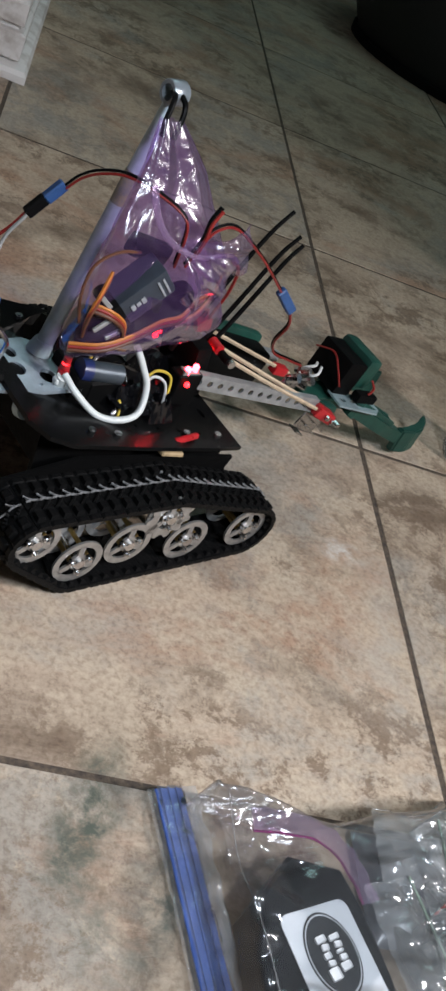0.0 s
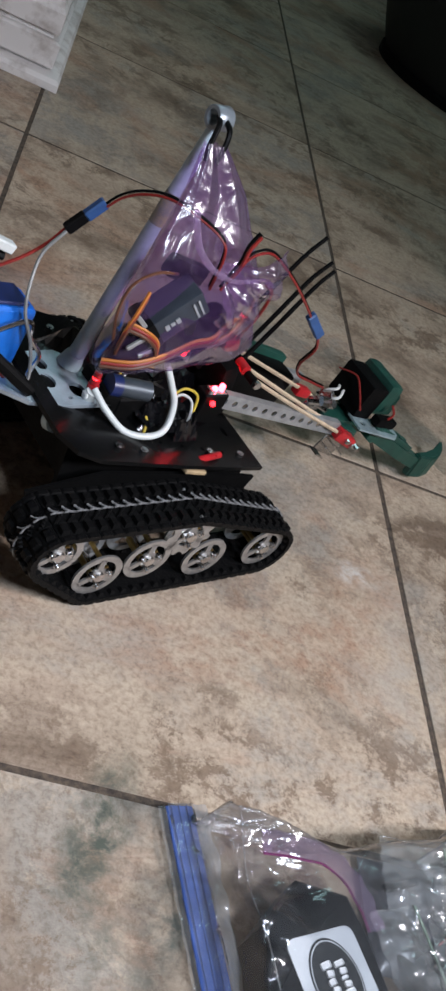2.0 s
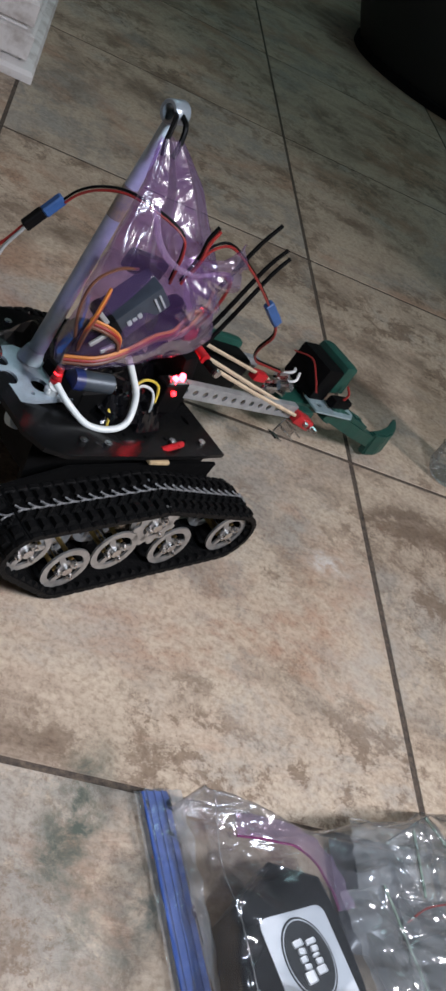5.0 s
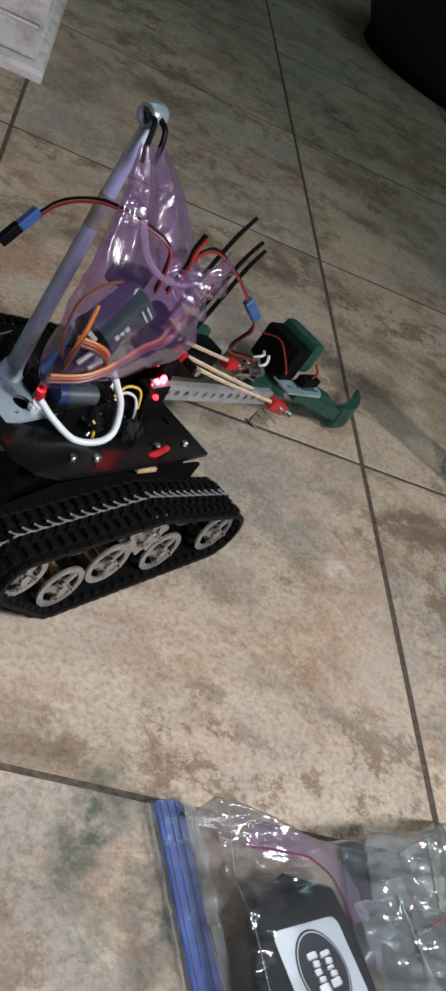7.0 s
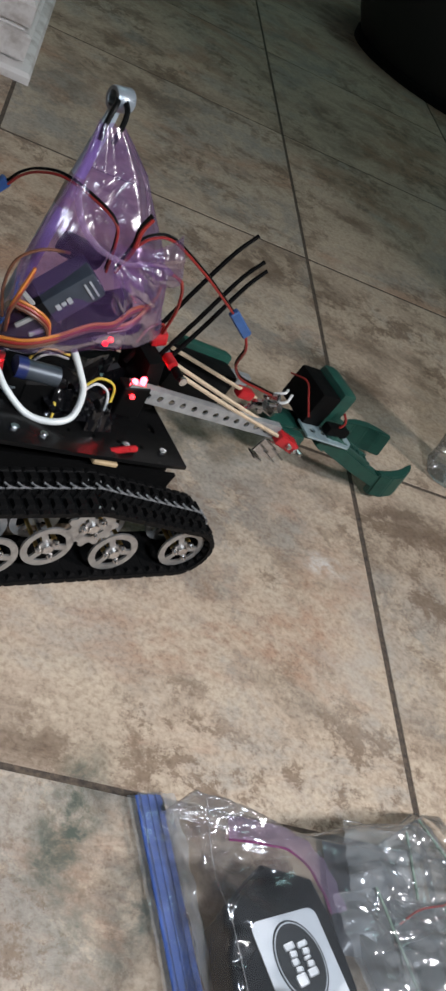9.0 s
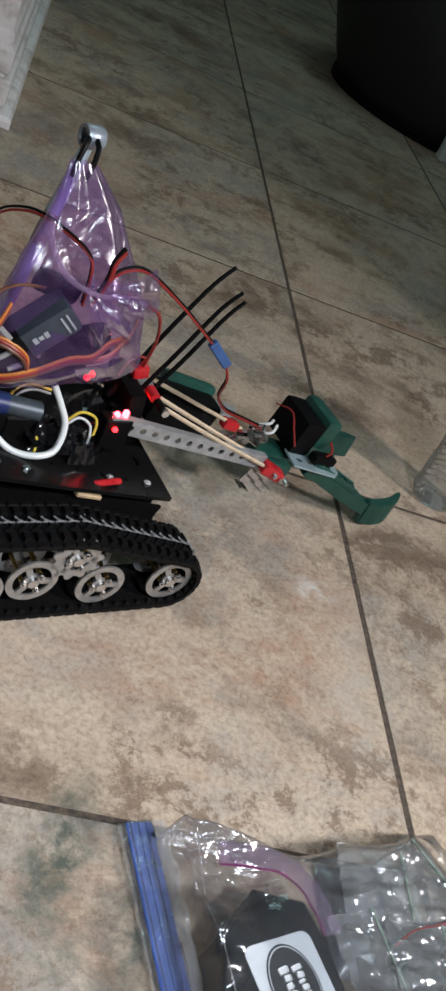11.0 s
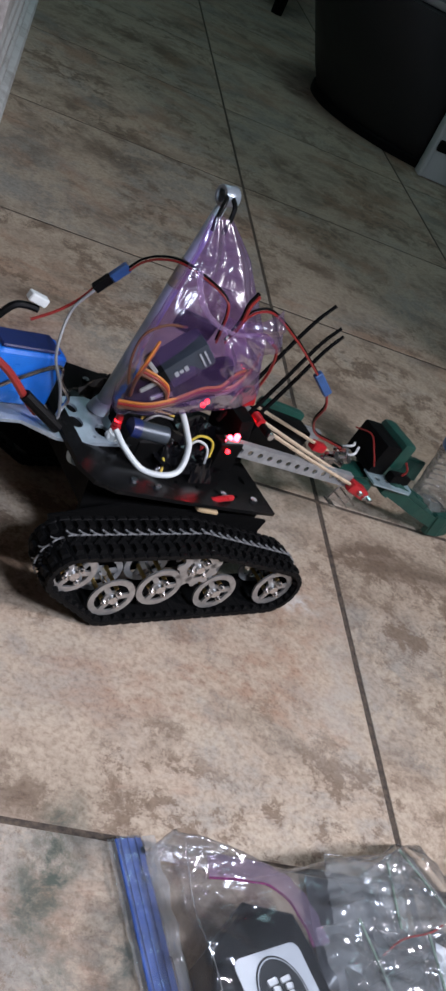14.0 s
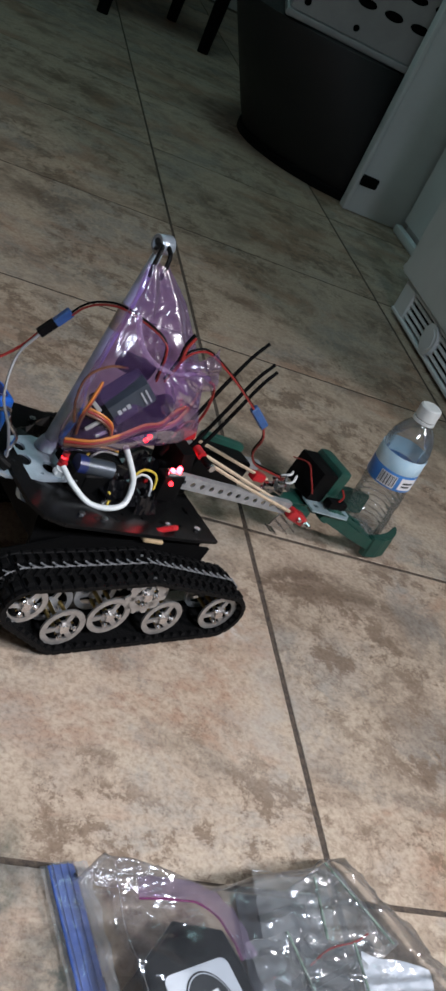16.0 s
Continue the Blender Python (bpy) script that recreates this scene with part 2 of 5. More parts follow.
    for (mx, my), (lx, ly), angle, colour, strength in (((-0.276, -0.488), (0.026, 0.075), 14, (0.075, 0.085, 0.066), 1.0), ((-0.052, -0.176), (0.026, 0.020), 0, (0.62, 0.60, 0.56), 0.8), ((-0.222, -0.525), (0.022, 0.07), 22, (0.11, 0.11, 0.09), 0.8), ((-0.262, -0.560), (0.03, 0.05), -20, (0.13, 0.13, 0.105), 0.6), ((-0.02, -0.27), (0.05, 0.13), 12, (0.42, 0.38, 0.33), 0.35)):
        mp = N("ShaderNodeMapping")
        mp.vector_type = "TEXTURE"
        mp.inputs["Location"].default_value, mp.inputs["Rotation"].default_value, mp.inputs["Scale"].default_value = (mx, my, 0), (0, 0, radians(-angle)), (lx, ly, 1)
        L(place.outputs["Position"], mp.inputs["Vector"])
        gr = N("ShaderNodeTexGradient")
        gr.gradient_type = "SPHERICAL"
        L(mp.outputs[0], gr.inputs["Vector"])
        nz = noise_node(38.0, 8, 0.7, add, 0.3)
        a1 = N("ShaderNodeMath")
        a1.operation, a1.use_clamp = "MULTIPLY_ADD", True
        a1.inputs[1].default_value, a1.inputs[2].default_value = 2.6, -1.0
        L(nz.outputs["Fac"], a1.inputs[0])
        a2 = N("ShaderNodeMath")
        a2.operation, a2.use_clamp = "MULTIPLY", True
        L(gr.outputs["Fac"], a2.inputs[0])
        L(a1.outputs[0], a2.inputs[1])
        a3 = N("ShaderNodeMath")
        a3.operation, a3.use_clamp = "MULTIPLY", True
        a3.inputs[1].default_value = strength * 3.0
        L(a2.outputs[0], a3.inputs[0])
        tone = N("ShaderNodeRGB")
        tone.outputs[0].default_value = (*colour, 1)
        c5 = mix(a3, c5, tone)
    L(c5.outputs[2], b.inputs["Base Color"])
    b.inputs["Specular IOR Level"].default_value = 0.35
    rr = N("ShaderNodeMapRange")
    rr.inputs["To Min"].default_value, rr.inputs["To Max"].default_value = 0.38, 0.62
    n3 = noise_node(14.0, 5, 0.6, add)
    L(n3.outputs["Fac"], rr.inputs["Value"])
    L(rr.outputs["Result"], b.inputs["Roughness"])
    bp = N("ShaderNodeBump")
    bp.inputs["Strength"].default_value, bp.inputs["Distance"].default_value = 0.55, 0.002
    n4 = noise_node(55.0, 6, 0.65, turn, 1.2)
    L(n4.outputs["Fac"], bp.inputs["Height"])
    L(bp.outputs["Normal"], b.inputs["Normal"])
    return m


TILE = tile_material()
GROUT = material("grout", (0.112, 0.082, 0.057), 0.9, second=(0.030, 0.022, 0.017), scale=140, bump=0.6, bump_scale=300)
PAINT = material("old_white_paint", (0.70, 0.68, 0.66), 0.45, second=(0.42, 0.38, 0.35), scale=22, spread=(0.30, 0.50), bump=0.3, bump_scale=40)
WALL = material("wall_paint", (0.5, 0.48, 0.45), 0.8, grain=0.15, scale=8, bump=0.2)
CEIL = material("ceiling_paint", (0.6, 0.6, 0.58), 0.9, grain=0.08, scale=5)
RUBBER = material("black_rubber", (0.004, 0.004, 0.004), 0.5, second=(0.006, 0.006, 0.006), scale=90, bump=0.3, bump_scale=500, spec=0.06)
CREST_GLINT = material("crest_glint_rubber", (0.30, 0.30, 0.30), 0.5, second=(0.07, 0.07, 0.07), scale=220, spread=(0.4, 0.6))
ACRYLIC = material("black_plate", (0.006, 0.006, 0.006), 0.24, second=(0.004, 0.004, 0.004), scale=30, bump=0.08, spec=0.13)
TAPE = material("black_tape", (0.005, 0.005, 0.006), 0.16, grain=0.3, scale=40, bump=0.2)
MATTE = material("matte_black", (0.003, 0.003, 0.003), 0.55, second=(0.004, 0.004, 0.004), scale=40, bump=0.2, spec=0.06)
ALU = material("brushed_aluminium", (0.43, 0.42, 0.40), 0.42, 0.75, grain=0.3, scale=120, bump=0.1)
ALU_DULL = material("dull_aluminium", (0.42, 0.43, 0.43), 0.5, 0.6, grain=0.3, scale=90, bump=0.15)
STEEL = material("bright_steel", (0.62, 0.62, 0.62), 0.22, 1.0, grain=0.3, scale=150)
STRIPE = material("faded_yellow", (0.34, 0.32, 0.20), 0.5, second=(0.20, 0.22, 0.22), scale=160)
BRASS = material("brass", (0.50, 0.36, 0.13), 0.35, 1.0, grain=0.25, scale=80)
# one silver: darkened on the fully lit ring, lightened on the mast against bag shade
RING = material("silver_paint_darkened", (0.27, 0.31, 0.34), 0.32, 0.4, grain=0.2, scale=70, bump=0.1)
MAST = material("silver_paint", (0.42, 0.53, 0.58), 0.32, 0.1, grain=0.2, scale=70, bump=0.1)
PLATE = material("galvanised_plate", (0.52, 0.60, 0.66), 0.42, 0.55, grain=0.35, scale=45, bump=0.15)
WHITE = material("white_plastic", (0.60, 0.63, 0.61), 0.35, grain=0.12, scale=50)
RED = material("red_plastic", (0.45, 0.015, 0.02), 0.3, grain=0.3, scale=80)
BLUE = material("blue_wrap", (0.015, 0.16, 0.62), 0.3, grain=0.3, scale=30, bump=0.15)
NAVY = material("navy_plastic", (0.012, 0.022, 0.10), 0.35, grain=0.3, scale=60)
PLUG_BLUE = material("blue_plug", (0.03, 0.085, 0.23), 0.45, grain=0.3, scale=120)
GREEN = material("dark_green_plastic", (0.009, 0.060, 0.042), 0.45, second=(0.006, 0.038, 0.028), scale=60, bump=0.15)
MINT = material("pale_blue_metal", (0.42, 0.55, 0.58), 0.35, 0.5, grain=0.3, scale=70)
BAND = material("rubber_band", (0.52, 0.40, 0.27), 0.6, grain=0.25, scale=150)
WOOD = material("bare_wood", (0.46, 0.33, 0.18), 0.6, grain=0.4, scale=60)
W_RED = material("red_wire", (0.24, 0.018, 0.014), 0.4, grain=0.2, scale=100)
W_BLACK = material("black_wire", (0.004, 0.004, 0.004), 0.45, grain=0.2, scale=100, spec=0.1)
W_ORANGE = material("orange_wire", (0.48, 0.16, 0.025), 0.4, grain=0.2, scale=100)
W_BROWN = material("brown_wire", (0.11, 0.04, 0.02), 0.4, grain=0.2, scale=100)
W_YELLOW = material("yellow_wire", (0.62, 0.45, 0.05), 0.4, grain=0.2, scale=100)
W_WHITE = material("white_wire", (0.62, 0.62, 0.6), 0.4, grain=0.15, scale=100)
W_GREY = material("grey_wire", (0.23, 0.23, 0.22), 0.4, grain=0.15, scale=100)
LED = glow("red_led", (1.0, 0.012, 0.016), 11.0)
LED_CORE = glow("led_core", (1.0, 0.03, 0.045), 28.0)
PURPLE = film("purple_bag_film", (0.82, 0.70, 0.89), 0.09, (0.50, 0.29, 0.72), 0.18, 0.22, 32.0, 0.34)
CREASE = film("creased_film", (0.97, 0.97, 0.97), 0.18, (0.93, 0.95, 0.97), 0.15, 0.5, 60.0, 0.8)
CLEAR = film("clear_bag_film", (0.985, 0.985, 0.985), 0.05, (0.88, 0.93, 0.98), 0.13, 0.24, 45.0, 0.7)
LIP = film("zip_lip_film", (0.98, 0.98, 0.98), 0.14, (0.93, 0.95, 0.97), 0.12, 0.4, 60.0, 0.8)
INNER = film("inner_bag_film", (0.93, 0.94, 0.94), 0.24, (0.92, 0.96, 0.96), 0.14, 0.2, 40.0, 0.4)
LIP_MILKY = film("milky_lip_film", (0.98, 0.98, 0.98), 0.32, (0.93, 0.95, 0.97), 0.12, 0.4, 60.0, 0.8)
GLAZE = film("zip_film", (0.97, 0.97, 0.98), 0.12, (0.84, 0.90, 0.98), 0.10, 0.3, 60.0, 0.8)
PALE_GREEN = material("pale_green_zip", (0.20, 0.27, 0.21), 0.5, grain=0.2, scale=60)
SEAM = film("magenta_seam", (0.85, 0.45, 0.70), 0.45, (0.40, 0.12, 0.28), 0.2, 0.3, 60.0, 0.3)
LILAC = film("lilac_seal_film", (0.84, 0.74, 0.87), 0.28, (0.58, 0.43, 0.64), 0.2, 0.5, 60.0, 0.2)
ZIP_BLUE = material("blue_zip", (0.085, 0.15, 0.44), 0.25, grain=0.35, scale=40, bump=0.2)
CAN = material("dark_motor_can", (0.07, 0.085, 0.10), 0.4, 0.5, grain=0.2, scale=80)
SERVO = material("servo_grey", (0.027, 0.036, 0.050), 0.5, grain=0.3, scale=80)
PRINT = material("white_print", (0.75, 0.75, 0.75), 0.5)
PRINT_GREY = material("worn_grey_print", (0.33, 0.35, 0.37), 0.5, grain=0.3, scale=200)
LABEL = material("white_sticker", (0.60, 0.63, 0.66), 0.4, grain=0.08, scale=40)
INK = material("black_ink", (0.015, 0.017, 0.019), 0.4)
CASE = material("black_case", (0.003, 0.0035, 0.0045), 0.4, grain=0.4, scale=25, bump=0.15, spec=0.1)
POUCH = material("dull_grey_film", (0.17, 0.175, 0.185), 0.3, second=(0.07, 0.072, 0.08), scale=45, bump=0.25, bump_scale=90)
ENAMEL = material("white_enamel", (0.70, 0.75, 0.76), 0.35, grain=0.1, scale=6, bump=0.03)
CRATE = material("grey_crate_plastic", (0.33, 0.34, 0.34), 0.5, grain=0.15, scale=12, bump=0.05)
BIN = material("black_bin_plastic", (0.006, 0.006, 0.0065), 0.55, grain=0.3, scale=18, bump=0.1)
RECESS_SHADE = material("recess_shade", (0.02, 0.02, 0.02), 0.8)
LBL_BLUE = material("label_blue", (0.03, 0.14, 0.45), 0.3, second=(0.07, 0.25, 0.55), scale=22)
LBL_PALE = material("label_pale", (0.58, 0.75, 0.83), 0.3, second=(0.36, 0.60, 0.76), scale=28)


PET = film("clear_bottle", (0.95, 0.97, 0.975), 0.06, (0.72, 0.76, 0.77), 0.07, 0.1, 30.0, 0.75)


# ---- the room ----
S = 0.457
X0, X1, Y0, Y1, TOP = -2.4, 2.6, -2.6, 4.2, 2.4


def slab(name, a, b, mat, label, category):
    bm = box(bmesh.new(), b[0] - a[0], b[1] - a[1], b[2] - a[2], Matrix.Translation([(p + q) / 2 for p, q in zip(a, b)]))
    return tagged(part(name, bm, mat, smooth=False), label, category, kind="structure")


floor = slab("floor", (X0, Y0, -0.08), (X1, Y1, -0.0006), GROUT, "stone-look ceramic floor tiles with dark brown grout joints", "floor")
slab("wall_south", (X0 - 0.1, Y0 - 0.1, -0.08), (X1 + 0.1, Y0, TOP), WALL, "plain painted room wall with a matte finish", "wall")
slab("wall_north", (X0 - 0.1, Y1, -0.08), (X1 + 0.1, Y1 + 0.1, TOP), WALL, "plain painted room wall in the dim distance", "wall")
slab("wall_west", (X0 - 0.1, Y0, -0.08), (X0, Y1, TOP), WALL, "plain painted room wall with a matte finish", "wall")
slab("wall_east", (X1, Y0, -0.08), (X1 + 0.1, Y1, TOP), WALL, "plain painted room wall with a matte finish", "wall")
slab("ceiling", (X0 - 0.1, Y0 - 0.1, TOP), (X1 + 0.1, Y1 + 0.1, TOP + 0.1), CEIL, "plain white painted room ceiling", "ceiling")
slab("wall_corner", (X0, 0.66, -0.003), (-0.47, 3.2, TOP), PAINT, "outer corner of a scuffed white painted wall", "wall")


def baseboard():
    """A stepped skirting round the wall's outer corner, with a rounded shoe at the floor."""
    prof = [(0.032, 0.0), (0.032, 0.010), (0.028, 0.016), (0.019, 0.0185), (0.008, 0.0185), (0.008, 0.0225), (0.016, 0.024), (0.017, 0.058), (0.013, 0.061), (0.004, 0.061), (0.004, 0.067), (0.011, 0.069), (0.011, 0.098), (0.006, 0.104), (0.004, 0.118), (0.0, 0.124), (0.0, 0.0)]
    bm = bmesh.new()
    rings = []
    for x, y, ox, oy in ((X0, 0.66, 0, -1), (-0.47, 0.66, 1, -1), (-0.47, 3.2, 1, 0)):
        rings.append([bm.verts.new((x + ox * d, y + oy * d, z)) for d, z in prof])
    for a, b in zip(rings, rings[1:]):
        for k in range(len(prof)):
            bm.faces.new((a[k], a[(k + 1) % len(prof)], b[(k + 1) % len(prof)], b[k]))
    bm.faces.new(rings[0]), bm.faces.new(rings[-1])
    return tagged(part("baseboard", bm, PAINT, smooth=True, angle=25), "scuffed white baseboard with a rounded shoe moulding", "baseboard", kind="structure")


baseboard()


# ---- far things ----
def black_bin():
    b = thing("round_bin", "large round black plastic bin standing on the tiles", "bin", at=pose(0.605, 1.865, 0))
    bm = bmesh.new()
    lathe(bm, [(0.001, 0.004), (0.27, 0.004), (0.295, 0.012), (0.306, 0.035), (0.309, 0.06), (0.311, 0.318), (0.305, 0.331), (0.28, 0.334), (0.001, 0.334)], 64)
    for v in bm.verts:
        v.co.x -= 0.50 * max(0, v.co.z - 0.03)
    part("body", bm, BIN, b)
    bm = bmesh.new()
    lathe(bm, [(0.296, 0.0), (0.308, 0.0), (0.309, 0.018), (0.305, 0.024)], 64)
    part("foot_ring", bm, RUBBER, b)
    bm = box(bmesh.new(), 0.05, 0.045, 0.028, pose(-0.04, -0.345, 0.085, 0, 0, 8), 0.006, 2)
    part("pedal", bm, RUBBER, b)
    return b


black_bin()


def crate():
    """A slotted plastic crate on the bin."""
    c = thing("slotted_crate", "grey plastic crate with oval slots on a black bin", "crate", at=pose(0.572, 1.86, 0.3355, 0, 0, -12))
    at = pose(0, 0, 0)
    w, d, h, th = 0.56, 0.56, 0.36, 0.006

    def panel(name, length, m):
        out = [(-length / 2, 0.02), (length / 2, 0.02), (length / 2, h), (-length / 2, h)]
        holes = []
        for r in range(4):
            for k in range(7):
                holes.append((-length / 2 + 0.09 + k * 0.070 + (0.035 if r % 2 else 0), 0.10 + r * 0.056, 0.025, 0.0110))
        holes = [q for q in holes if abs(q[0]) < length / 2 - 0.045]
        holes += [(-length / 2 + 0.03, 0.045, 0.009, 0.009), (-length / 2 + 0.16, 0.042, 0.008, 0.008)]
        bm = plate_with_holes(bmesh.new(), out, holes, -th / 2, th / 2, m @ Matrix.Rotation(radians(90), 4, "X"))
        return part(name, bm, CRATE, c, smooth=False)

    panel("panel", w, pose(0, -d / 2, 0))
    panel("panel", w, pose(0, d / 2, 0))
    panel("panel", d - 0.013, pose(-w / 2, 0, 0, 0, 0, 90))
    panel("panel", d - 0.013, pose(w / 2, 0, 0, 0, 0, 90))
    part("rim", box(bmesh.new(), w + 0.02, d + 0.02, 0.017, pose(0, 0, 0.009), 0.004, 2), CRATE, c)
    # added black block that gives the slots the crate's inner shade
    part("inside_shade", box(bmesh.new(), w - 0.05, d - 0.05, 0.3, pose(0, 0, 0.172)), MATTE, c, "black block for the shaded inside seen through the slots")
    return c


crate()


def upright_panel():
    p = thing("cabinet_end", "tall white painted cabinet end panel beside a bin", "cabinet", at=pose(0.545, 1.505, 0))
    part("side_panel", box(bmesh.new(), 0.42, 0.03, 0.95, pose(0.21, 0.015, 0.476), 0.003, 2), ENAMEL, p)
    part("edge_strip", box(bmesh.new(), 0.012, 0.036, 0.95, pose(-0.0065, 0.015, 0.476), 0.003, 2), ENAMEL, p)
    return p


upright_panel()


def appliance():
    a = thing("white_appliance", "white kitchen appliance with a slatted toe grille", "appliance", at=pose(0.478, 0.0, 0))
    y0, y1 = 0.22, 0.915
    part("cabinet", box(bmesh.new(), 0.55, y1 - y0 + 0.02, 0.82, pose(0.31, (y0 + y1) / 2 + 0.02, 0.49), 0.006, 2), ENAMEL, a)
    part("door", box(bmesh.new(), 0.035, y1 - y0, 0.80, pose(0.010, (y0 + y1) / 2, 0.478), 0.008, 3), ENAMEL, a)
    # solid plinth; its near-black colour paints the shade behind the grille
    part("plinth", box(bmesh.new(), 0.5, y1 - y0 - 0.06, 0.075, pose(0.285, (y0 + y1) / 2, 0.0385)), RECESS_SHADE, a, "plinth coloured dark for the shade behind the grille")
    yg = y1 - 0.03
    fr = bmesh.new()
    box(fr, 0.012, yg - y0, 0.007, pose(0.008, (y0 + yg) / 2, 0.0705), 0.002)
    box(fr, 0.012, yg - y0, 0.008, pose(0.004, (y0 + yg) / 2, 0.011), 0.002)
    box(fr, 0.014, 0.06, 0.066, pose(0.007, yg - 0.03, 0.041), 0.004)
    box(fr, 0.014, 0.03, 0.066, pose(0.007, y0 + 0.015, 0.041), 0.004)
    g = part("toe_grille", fr, ENAMEL, a)
    for k in range(4):
        part("slat", box(bmesh.new(), 0.006, yg - y0 - 0.088, 0.0068, pose(0.006, (y0 + yg) / 2 - 0.015, 0.0225 + 0.0125 * k, 0, 25, 0), 0.001), ENAMEL, g)
    bm = cyl(bmesh.new(), 0.030, 0.010, pose(0.002, 0.69, 0.042, 0, 90, 0), 32)
    cyl(bm, 0.022, 0.013, pose(0.002, 0.69, 0.042, 0, 90, 0), 32)
    part("knob", bm, ENAMEL, a, "round plastic filter cap")
    part("foot", cyl(bmesh.new(), 0.018, 0.012, pose(0.05, y1 - 0.06, 0.006), 20), RUBBER, a)
    part("foot", cyl(bmesh.new(), 0.018, 0.012, pose(0.05, y0 + 0.06, 0.006), 20), RUBBER, a)
    part("hinge", box(bmesh.new(), 0.03, 0.03, 0.012, pose(0.02, y1 + 0.012, 0.083), 0.002), ENAMEL, a)
    return a


appliance()


def far_cabinet():
    """White fitting in the gap between the appliance and the end panel."""
    c = thing("low_cabinet", "low white cabinet with a grey side in shade", "cabinet", at=pose(0.70, 0.97, 0))
    part("body", box(bmesh.new(), 0.36, 0.52, 0.86, pose(0.18, 0.265, 0.46), 0.004), ENAMEL, c)
    part("toe_board", box(bmesh.new(), 0.34, 0.50, 0.03, pose(0.18, 0.265, 0.0155), 0.003), ENAMEL, c)
    part("base_strip", box(bmesh.new(), 0.022, 0.50, 0.022, pose(-0.012, 0.265, 0.0115), 0.005, 2), ENAMEL, c)
    return c


far_cabinet()


def dark_chair():
    c = thing("dark_chair", "dark wooden chair in deep shade on the tiles", "chair", at=pose(0.08, 2.9, 0, 0, 0, 12))
    part("seat", box(bmesh.new(), 0.46, 0.46, 0.06, pose(0, 0, 0.44), 0.015, 3), MATTE, c)
    part("apron", box(bmesh.new(), 0.42, 0.42, 0.07, pose(0, 0, 0.375), 0.004), MATTE, c)
    for x in (-0.19, 0.19):
        for y in (-0.19, 0.19):
            part("leg", cyl(bmesh.new(), 0.020, 0.341, pose(x, y, 0.1705), 12, 0.028), MATTE, c)
        part("back_post", box(bmesh.new(), 0.03, 0.03, 0.5, pose(x, 0.2, 0.72), 0.006), MATTE, c)
    part("backrest", box(bmesh.new(), 0.36, 0.02, 0.3, pose(0, 0.2, 0.8), 0.006), MATTE, c)
    return c


dark_chair()


# ---- the water bottle ----
def bottle():
    b = thing("water_bottle", "clear plastic water bottle with a blue label and white cap", "bottle", at=pose(0.15, 0.035, 0))

    def sized(profile):
        return [(r * 0.89, z * 0.94) for r, z in profile]

    bm = bmesh.new()
    prof = [(0.0008, 0.006), (0.012, 0.004), (0.020, 0.0008), (0.027, 0.0), (0.0305, 0.006)]
    for k in range(9):
        z = 0.010 + k * 0.0085
        prof += [(0.0318, z), (0.0322, z + 0.003), (0.0298, z + 0.006)]
    prof += [(0.0315, 0.090), (0.0312, 0.132), (0.0322, 0.135), (0.0318, 0.142), (0.0285, 0.155), (0.022, 0.167), (0.0155, 0.174), (0.0132, 0.178), (0.0132, 0.190)]
    rings = lathe(bm, sized(prof), 40)
    for i, ring in enumerate(rings[5:32]):
        for k, v in enumerate(ring):
            s = 1 + 0.022 * math.sin(3 * 2 * math.pi * k / 40 + i * 0.5)
            v.co.x *= s
            v.co.y *= s
    part("bottle_wall", bm, PET, b, angle=60)
    bm = bmesh.new()
    lathe(bm, sized([(0.0328, 0.088), (0.0331, 0.0885), (0.0331, 0.1115), (0.0328, 0.112)]), 48)
    lab = part("label", bm, LBL_BLUE, b, "blue printed paper label")
    bm = bmesh.new()
    lathe(bm, sized([(0.0328, 0.1122), (0.0330, 0.1125), (0.0330, 0.1335), (0.0327, 0.134)]), 48)
    part("label_band", bm, LBL_PALE, lab, "pale blue upper part of the label")

    def patch(name, a0, a1, z0, z1, mat, r=0.0335):
        bm = bmesh.new()
        r, z0, z1 = r * 0.89, z0 * 0.94, z1 * 0.94
        n = max(3, int(abs(a1 - a0) / 5))
        lo = [bm.verts.new((r * math.cos(radians(a0 + (a1 - a0) * i / n)), r * math.sin(radians(a0 + (a1 - a0) * i / n)), z0)) for i in range(n + 1)]
        hi = [bm.verts.new((v.co.x, v.co.y, z1)) for v in lo]
        for i in range(n):
            bm.faces.new((lo[i], lo[i + 1], hi[i + 1], hi[i]))
        return part(name, bm, mat, lab)

    patch("barcode_field", 215, 258, 0.0905, 0.1085, PRINT)
    for i, (o, w) in enumerate(((2, 2), (5.5, 1), (8, 3), (13, 1.2), (16, 2.4), (20, 1), (23, 3), (28, 1.2), (31, 2), (35, 1), (38, 2.6))):
        patch("bar", 215 + o, 215 + o + w, 0.092, 0.1075, INK, 0.0338)
    patch("white_field", 268, 312, 0.0915, 0.109, PRINT)
    for k in range(2):
        patch("text_bar", 275, 304 - 6 * k, 0.1005 - 0.005 * k, 0.1032 - 0.005 * k, INK, 0.0338)
    bm = bmesh.new()
    lathe(bm, sized([(0.0001, 0.2), (0.0125, 0.2), (0.0146, 0.1985), (0.015, 0.196), (0.015, 0.1835), (0.0145, 0.183), (0.0136, 0.1835)]), 36)
    cap = part("cap", bm, WHITE, b, "white ribbed screw cap")
    bm = bmesh.new()
    lathe(bm, sized([(0.0142, 0.1775), (0.0156, 0.178), (0.0156, 0.1815), (0.0142, 0.182)]), 36)
    part("neck_ring", bm, WHITE, cap)
    return b


water_bottle = bottle()


